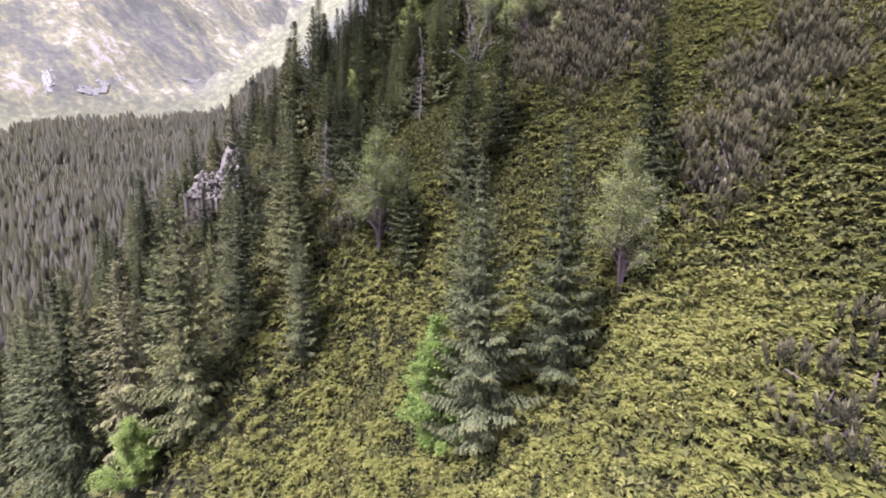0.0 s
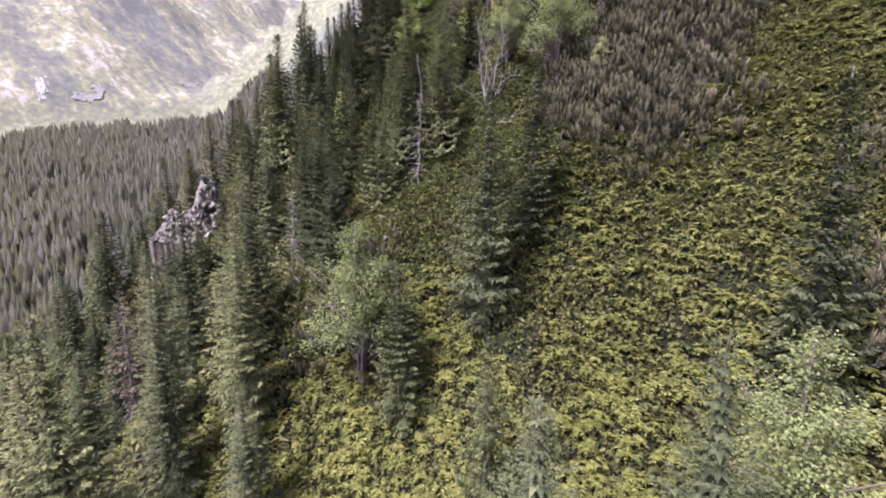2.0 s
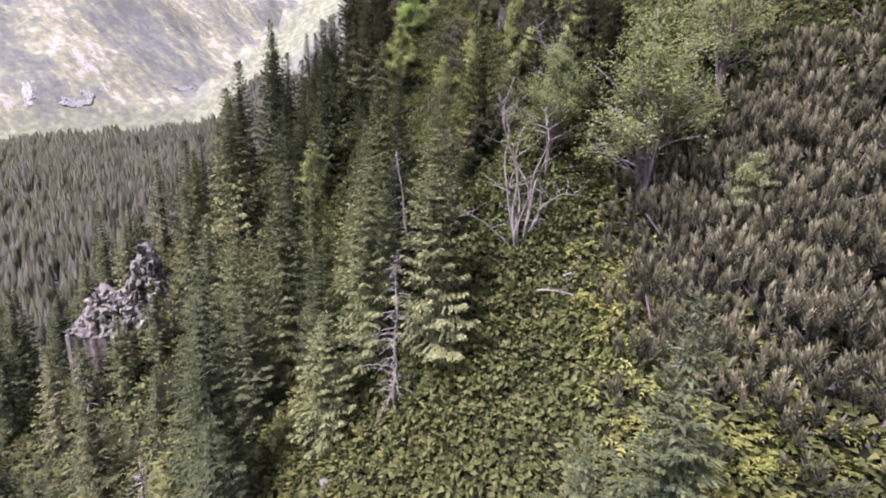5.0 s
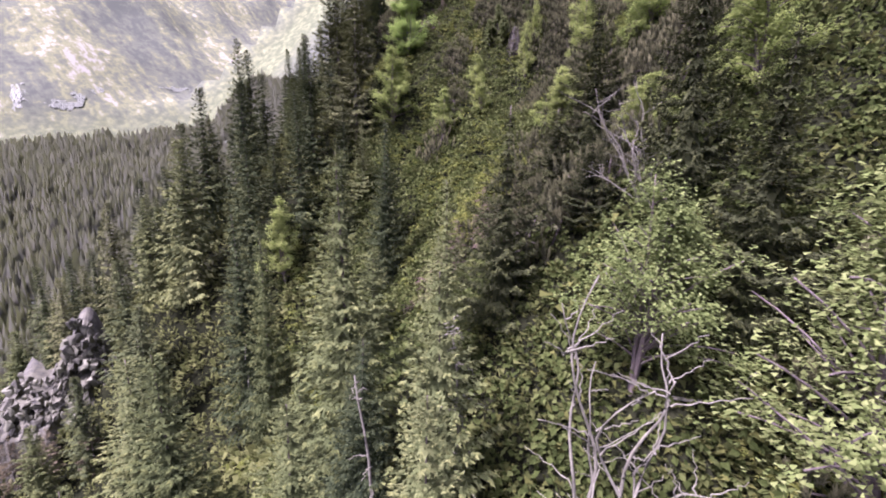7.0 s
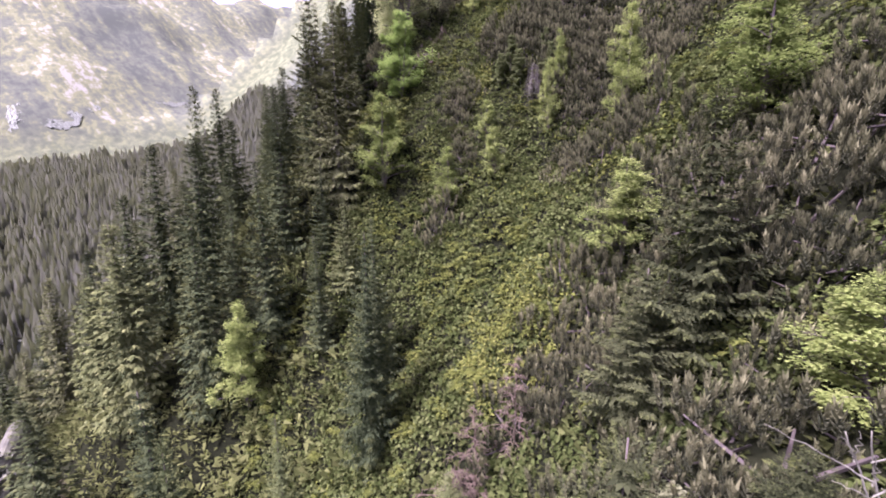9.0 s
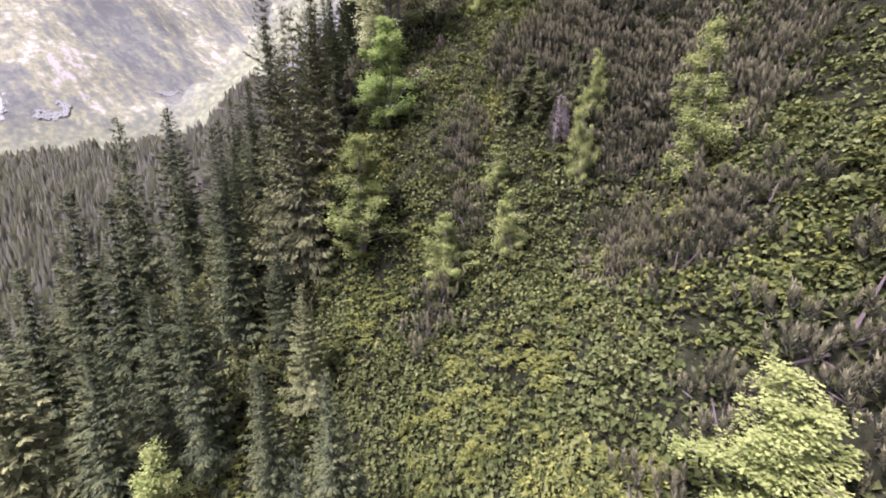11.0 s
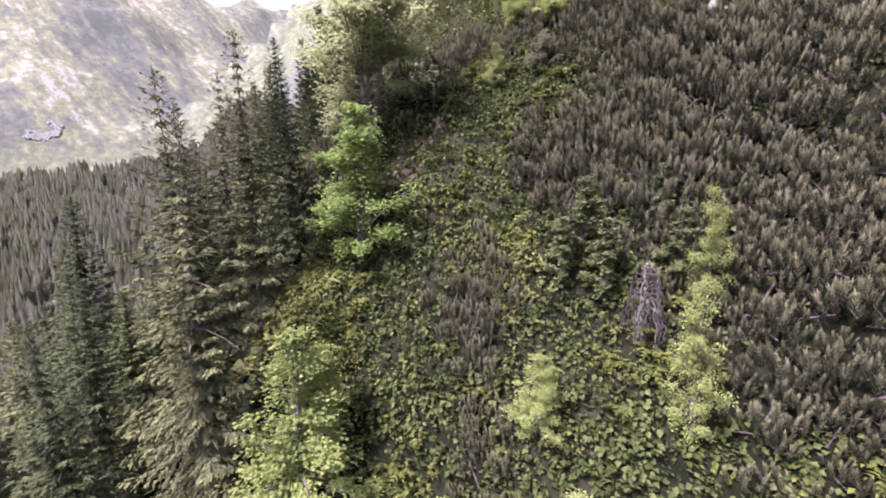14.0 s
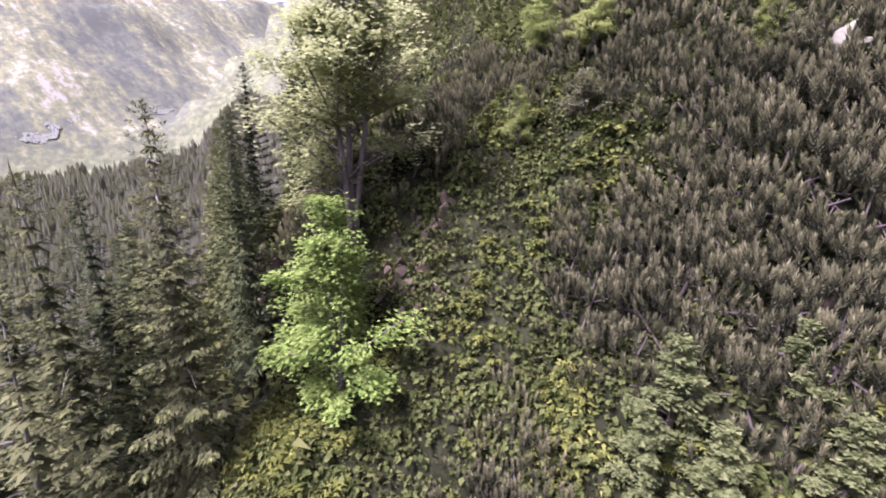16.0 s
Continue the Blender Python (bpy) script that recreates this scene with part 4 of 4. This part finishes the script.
def lit_top_marks(faces):
    """The paler needles, on the upper part of every shoot: lit tops put into colour."""
    return np.arange(len(faces)) % NEEDLES > 0.5 * NEEDLES


# gentle, usual and steep ground, two shapes each
PINE_GROUND = [(0.95, 0.3), (0.8, 0.68), (0.65, 1.05)]
PINE_SHAPES = {(g, v): pine_pieces(60 + 2 * g + v, *PINE_GROUND[g]) for g in range(3) for v in range(2)}
THICKET, PINE_SPOTS = [], []


def dwarf_pine(x, y, size, kind, loose):
    """One shrub as a thing of its own (loose), or a piece of the far thicket."""
    climb = (lie(x, y + 0.4) - lie(x, y - 0.4)) / 0.8
    g = min(range(3), key=lambda i: abs(PINE_GROUND[i][1] - climb))
    wood, brush = PINE_SHAPES[g, kind]
    if not loose:
        THICKET.append((brush[0] * size + [x, y, lie(x, y)], brush[1]))
        return
    key = "pine%d%d" % (g, kind)
    plant("dwarf_pine", key, lambda: {"woody_base": mesh_of("woody_base", *wood, BARK), "needle_brush": mesh_of("needle_brush", *brush, PINE, False, PINE_LIT_TOPS, lit_top_marks(brush[1]))}, x, y, size, "low dwarf pine with upright brownish-green shoots", "shrub", "dwarf pines of the slope")


def pine_patch(x, y, rx, ry, count, seed, loose=True):
    rng = random.Random(seed)
    PINE_SPOTS.append((x, y, rx, ry))
    for i in range(count):
        a, d = 2.4 * i + rng.uniform(-0.5, 0.5), math.sqrt((i + rng.random()) / count)
        dwarf_pine(x + rx * d * math.cos(a), y + ry * d * math.sin(a), rng.choice((0.7, 0.85, 1.0, 1.2, 1.45)) * rng.uniform(0.9, 1.1), i % 2, loose)


pine_patch(8.0, 22.3, 4.2, 3.0, 60, 1)
pine_patch(6.1, 23.4, 2.0, 1.8, 20, 2)
pine_patch(12.5, 14.2, 2.6, 2.4, 26, 3, False)
pine_patch(9.6, 12.2, 1.2, 1.2, 7, 4)
pine_patch(7.3, 5.1, 0.4, 0.4, 2, 5)
pine_patch(7.2, 34.6, 2.2, 2.2, 24, 6)
pine_patch(2.6, 36.0, 1.6, 2.0, 14, 7)
pine_patch(3.6, 31.4, 1.8, 1.2, 10, 14)
pine_patch(7.4, 51.4, 4.2, 3.6, 88, 8)
pine_patch(5.2, 58.5, 4.6, 3.0, 44, 9, False)
pine_patch(-1.2, 60.0, 1.8, 4.0, 30, 10, False)
pine_patch(-5.6, 57.5, 2.0, 1.8, 14, 11)
pine_patch(9.0, 46.6, 2.4, 2.2, 26, 12)
pine_patch(5.2, 45.6, 0.9, 0.7, 5, 13)
pine_patch(-0.4, 50.4, 0.9, 0.8, 6, 15)
pine_patch(1.8, 52.6, 0.7, 0.7, 4, 16)
pine_patch(-3.9, 19.4, 1.6, 1.1, 9, 17)
pine_patch(-5.0, 78.0, 7.0, 10.0, 55, 18, False)
pine_patch(6.4, 48.2, 2.0, 1.5, 20, 19)
pine_patch(4.6, 43.6, 0.8, 0.7, 4, 20)
pine_patch(6.2, 42.4, 1.4, 1.2, 8, 21)
pine_patch(3.4, 52.3, 1.5, 1.2, 10, 22)
pine_patch(0.0, 49.6, 0.8, 0.5, 4, 23)
pine_patch(-0.3, 47.9, 0.8, 0.6, 4, 24)
pine_patch(-2.5, 56.4, 1.5, 1.0, 9, 25)
pine_patch(-5.6, 55.5, 1.1, 0.7, 5, 26)
pine_patch(5.4, 37.8, 1.8, 1.2, 8, 27)
pine_patch(-1.4, 45.4, 0.7, 0.6, 3, 28)
v, f = joined(THICKET)
tagged(new("dwarf_pine_thicket", mesh_of("dwarf_pine_thicket", v, f, PINE, False, PINE_LIT_TOPS, lit_top_marks(f))), "dense dwarf pine thicket on the upper slope", "shrubs", kind="stuff")


# ---- herbs and grass ----
def frayed(seed, x, y, x0, x1, y0, y1):
    """Plants near the bounds of their ground stray over them, so that a cover thins out raggedly."""
    rng = np.random.default_rng(seed + 900)
    rim = np.minimum(np.minimum(x - x0, x1 - x), np.minimum(y - y0, y1 - y)) < 3.0
    stray = np.where(rim, rng.normal(0, 1.5, (2, len(x))) + 1.6 * np.stack([waves(x, y, seed, 7), waves(x, y, seed + 1, 7)]), 0.0)
    return x + stray[0], y + stray[1]


def herb_cover(name, label, material, seed, x0, x1, y0, y1, count, leaves, tall, wide, rise, keep, broad=False, dome=0.0):
    """Tufts of leaves over the slope, as one cover; domed plants turn their leaves outwards; broad leaves widen towards their ends, fronds taper."""
    rng = np.random.default_rng(seed)
    x, y = frayed(seed, rng.uniform(x0, x1, count), rng.uniform(y0, y1, count), x0, x1, y0, y1)
    ok = keep(x, y)
    x, y = x[ok], y[ok]
    k = len(x)
    z = height(x, y)
    size = rng.uniform(0.5, 1.1, k) * (1 + 0.45 * np.clip(waves(x, y, seed, 3.5), -1, 1))
    if dome:
        o = unit(rng.normal(0, 1, (k, leaves, 3)) * [1, 1, 0.9] + [-0.25, -0.25, 0.75])
        r = dome * size[:, None, None] * rng.uniform(0.75, 1.1, (k, leaves, 1))
        base = (np.stack([x, y, z], -1)[:, None] + o * r * [1, 1, rise]).reshape(-1, 3)
        way = unit(o * [1, 1, 0] + rng.normal(0, 0.55, (k, leaves, 3)) - o * 0.2).reshape(-1, 3)
        side = np.cross(way, o.reshape(-1, 3)) + rng.normal(0, 0.3, (k * leaves, 3))
        ll = tall * rng.uniform(0.6, 1.3, k * leaves)
        v, f = blades(base, way, side, ll, ll * wide, 0.12, 0.12) if broad else spikes(base, way, side, ll, ll * wide, 0.12)
        tagged(new(name, mesh_of(name, v, f, material)), label, "plants", kind="stuff")
        return
    a = rng.uniform(0, math.tau, (k, leaves))
    o = np.stack([np.cos(a), np.sin(a), 0 * a], -1)
    base = np.stack([x, y, z], -1)[:, None] + o * rng.uniform(0.02, 0.14, (k, leaves))[..., None] + np.array([0, 0, 1.0]) * (rng.uniform(0.0, rise, (k, leaves)) * size[:, None])[..., None]
    way = o + np.array([0, 0, 1.0]) * rng.uniform(-0.1, 1.3, (k, leaves))[..., None] + np.array([-0.3, -0.25, 0.0])
    side = np.cross(o, [0, 0, 1.0]) + rng.normal(0, 0.25, (k, leaves, 3))
    ll = tall * size[:, None] * rng.uniform(0.6, 1.3, (k, leaves))
    base, way, side, ll = base.reshape(-1, 3), unit(way.reshape(-1, 3)), side.reshape(-1, 3), ll.ravel()
    if broad:
        v, f = spikes(base + way * ll[:, None], -way, side, ll, ll * wide, 0.1)
    else:
        v, f = spikes(base, way, side, ll, ll * wide, 0.3)
    ob = new(name, mesh_of(name, v, f, material))
    tagged(ob, label, "plants", kind="stuff")


def fern_cover(name, label, material, seed, x0, x1, y0, y1, count, fronds, size, keep):
    """Fern rosettes: arching fronds with leaflets along both sides, in clumps that hang down the slope."""
    rng = np.random.default_rng(seed)
    x, y = frayed(seed, rng.uniform(x0, x1, count), rng.uniform(y0, y1, count), x0, x1, y0, y1)
    ok = keep(x, y)
    x, y = x[ok], y[ok]
    k = len(x)
    big = size * rng.uniform(0.55, 1.15, k) * (1 + 0.4 * np.clip(waves(x, y, seed, 2.6), -1, 1))
    foot = np.stack([x, y, height(x, y) + 0.12 + 0.25 * rng.random(k)], -1)
    a = rng.uniform(0, math.tau, (k, 1)) + np.arange(fronds) * math.tau / fronds + rng.normal(0, 0.2, (k, fronds))
    o = np.stack([np.cos(a), np.sin(a), 0 * a], -1)
    l = (big[:, None] * rng.uniform(0.7, 1.15, (k, fronds)))[..., None]
    lift = rng.uniform(0.25, 1.1, (k, fronds))[..., None]
    hang = np.array([-0.2, -0.18, 0.0]) * rng.uniform(-0.4, 1.8, (k, 1, 1)) + rng.normal(0, 0.16, (k, 1, 3)) * [1, 1, 0]
    vs, fs, n = [], [], 0
    for t in (0.35, 0.58, 0.8, 1.0):
        p = foot[:, None] + (o + hang) * l * t + np.array([0, 0, 1.0]) * l * (lift * t - 0.75 * t * t)
        ahead = o + hang + np.array([0, 0, 1.0]) * (lift - 1.5 * t)
        perp = np.cross(o, [0, 0, 1.0])
        for sg in (1.0, -1.0) if t < 1 else (0.0,):
            w = (ahead * (0.55 if sg else 1.0) + perp * sg).reshape(-1, 3) + rng.normal(0, 0.12, (k * fronds, 3))
            ll = ((0.62 - 0.42 * t) * l).ravel() if sg else (0.28 * l).ravel()
            v, f = spikes(p.reshape(-1, 3), w, np.cross(w, np.cross(ahead, perp).reshape(-1, 3)) , ll, ll * (0.62 if sg else 0.45), 0.1)
            vs.append(v)
            fs.append(f + n)
            n += len(v)
    tagged(new(name, mesh_of(name, np.concatenate(vs), np.concatenate(fs), material)), label, "plants", kind="stuff")


def off_wood(x, y):
    """Where the open slope lies, outside the dense stand."""
    return -0.5 * (x + 4) + 0.3 * (y - 46) < 3.5


def open_turf(x, y):
    """The open slope without the dwarf pine thickets."""
    free = off_wood(x, y)
    for a, c, rx, ry in PINE_SPOTS:
        free = free & (np.hypot((x - a) / rx, (y - c) / ry) + 0.35 * waves(x, y, 31, 4) > 0.72)
    return free


fern_cover("fern_cover", "yellow-green ferns and tall herbs leaning down the slope", HERB, 71, -8, 18, 1, 24, 9500, 8, 0.27, lambda x, y: open_turf(x, y) & (waves(x, y, 15, 5) > -0.6) & ((y < 19.5) | (x > 3.2)))
herb_cover("bilberry_cover", "low bilberry and herbs between the ferns", UNDERGROWTH, 81, -8, 18, 1, 25, 15000, 14, 0.15, 0.7, 0.9, open_turf, True, dome=0.24)
herb_cover("meadow_herbs", "short yellowish grass and herbs between the ferns", GRASS, 72, -8, 18, 2, 27, 26000, 6, 0.16, 0.7, 0.3, open_turf, True)
herb_cover("slope_herbs", "low green herbs below the dwarf pines", HERB_GREEN, 76, -6, 12, 22, 36, 4200, 18, 0.14, 0.75, 1.0, open_turf, True, dome=0.26)
herb_cover("gully_herbs", "broad-leaved green herbs filling the shallow gully", HERB_GREEN, 73, -9, 12, 34, 65, 10500, 20, 0.145, 0.8, 1.0, lambda x, y: open_turf(x, y) & (waves(x, y, 17, 4) > -0.85), True, dome=0.3)
herb_cover("pale_gully_herbs", "paler yellow-green broad leaves standing over the gully herbs", HERB_YELLOW, 82, -9, 10, 34, 60, 2600, 8, 0.14, 0.75, 1.5, lambda x, y: open_turf(x, y) & (waves(x, y, 18, 5) > 0.15), True, dome=0.26)
fern_cover("gully_ferns", "yellowing ferns and herbs among the dwarf pines", HERB, 74, -9, 12, 34, 64, 3200, 8, 0.34, lambda x, y: open_turf(x, y) & (waves(x, y, 16, 6) > 0.15))
herb_cover("upper_slope_herbs", "sparse herbs on the upper slope", HERB_GREEN, 77, -22, 14, 63, 104, 8000, 6, 0.4, 0.6, 0.5, lambda x, y: x > -25, True)
herb_cover("wood_floor_plants", "dark green undergrowth below the spruces", UNDERGROWTH, 75, -40, -6, 10, 70, 18000, 6, 0.34, 0.55, 0.5, lambda x, y: (-0.743 * x + 0.669 * y < 60), True)

herb_cover("gully_turf", "short green turf under the broad herbs", UNDERGROWTH, 78, -9, 12, 20, 66, 22000, 5, 0.17, 0.7, 0.15, off_wood, True)


def near_spots(x, y, spots):
    """Round spots with ragged edges, each given as x, y and radius."""
    hit = x > 1e6
    for a, c, r in spots:
        hit = hit | (np.hypot(x - a, y - c) / r + 0.4 * waves(x, y, 33, 2) < 0.9)
    return hit


YELLOW_SPOTS = [(4.0, 22.4, 1.3), (-6.3, 52.2, 1.9), (0.9, 50.8, 1.1), (5.6, 44.3, 1.3), (6.9, 8.6, 2.2), (3.4, 4.6, 1.8), (1.6, 38.0, 2.0), (-4.2, 50.4, 1.0)]
herb_cover("yellow_herbs", "bright yellow-green herbs in loose patches", HERB_YELLOW, 79, -9, 12, 2, 56, 30000, 22, 0.12, 0.55, 1.25, lambda x, y: near_spots(x, y, YELLOW_SPOTS) & off_wood(x, y), dome=0.27)
herb_cover("outer_turf", "rough grass on the slopes round the open ground", GRASS, 80, -50, 60, -14, 112, 26000, 4, 0.5, 0.6, 0.3, lambda x, y: (x > 19 + waves(x, y, 36, 8)) | ((y < 1.5) & (x > -12)) | ((y > 66) & (x > 13)) | (x < -40), True)
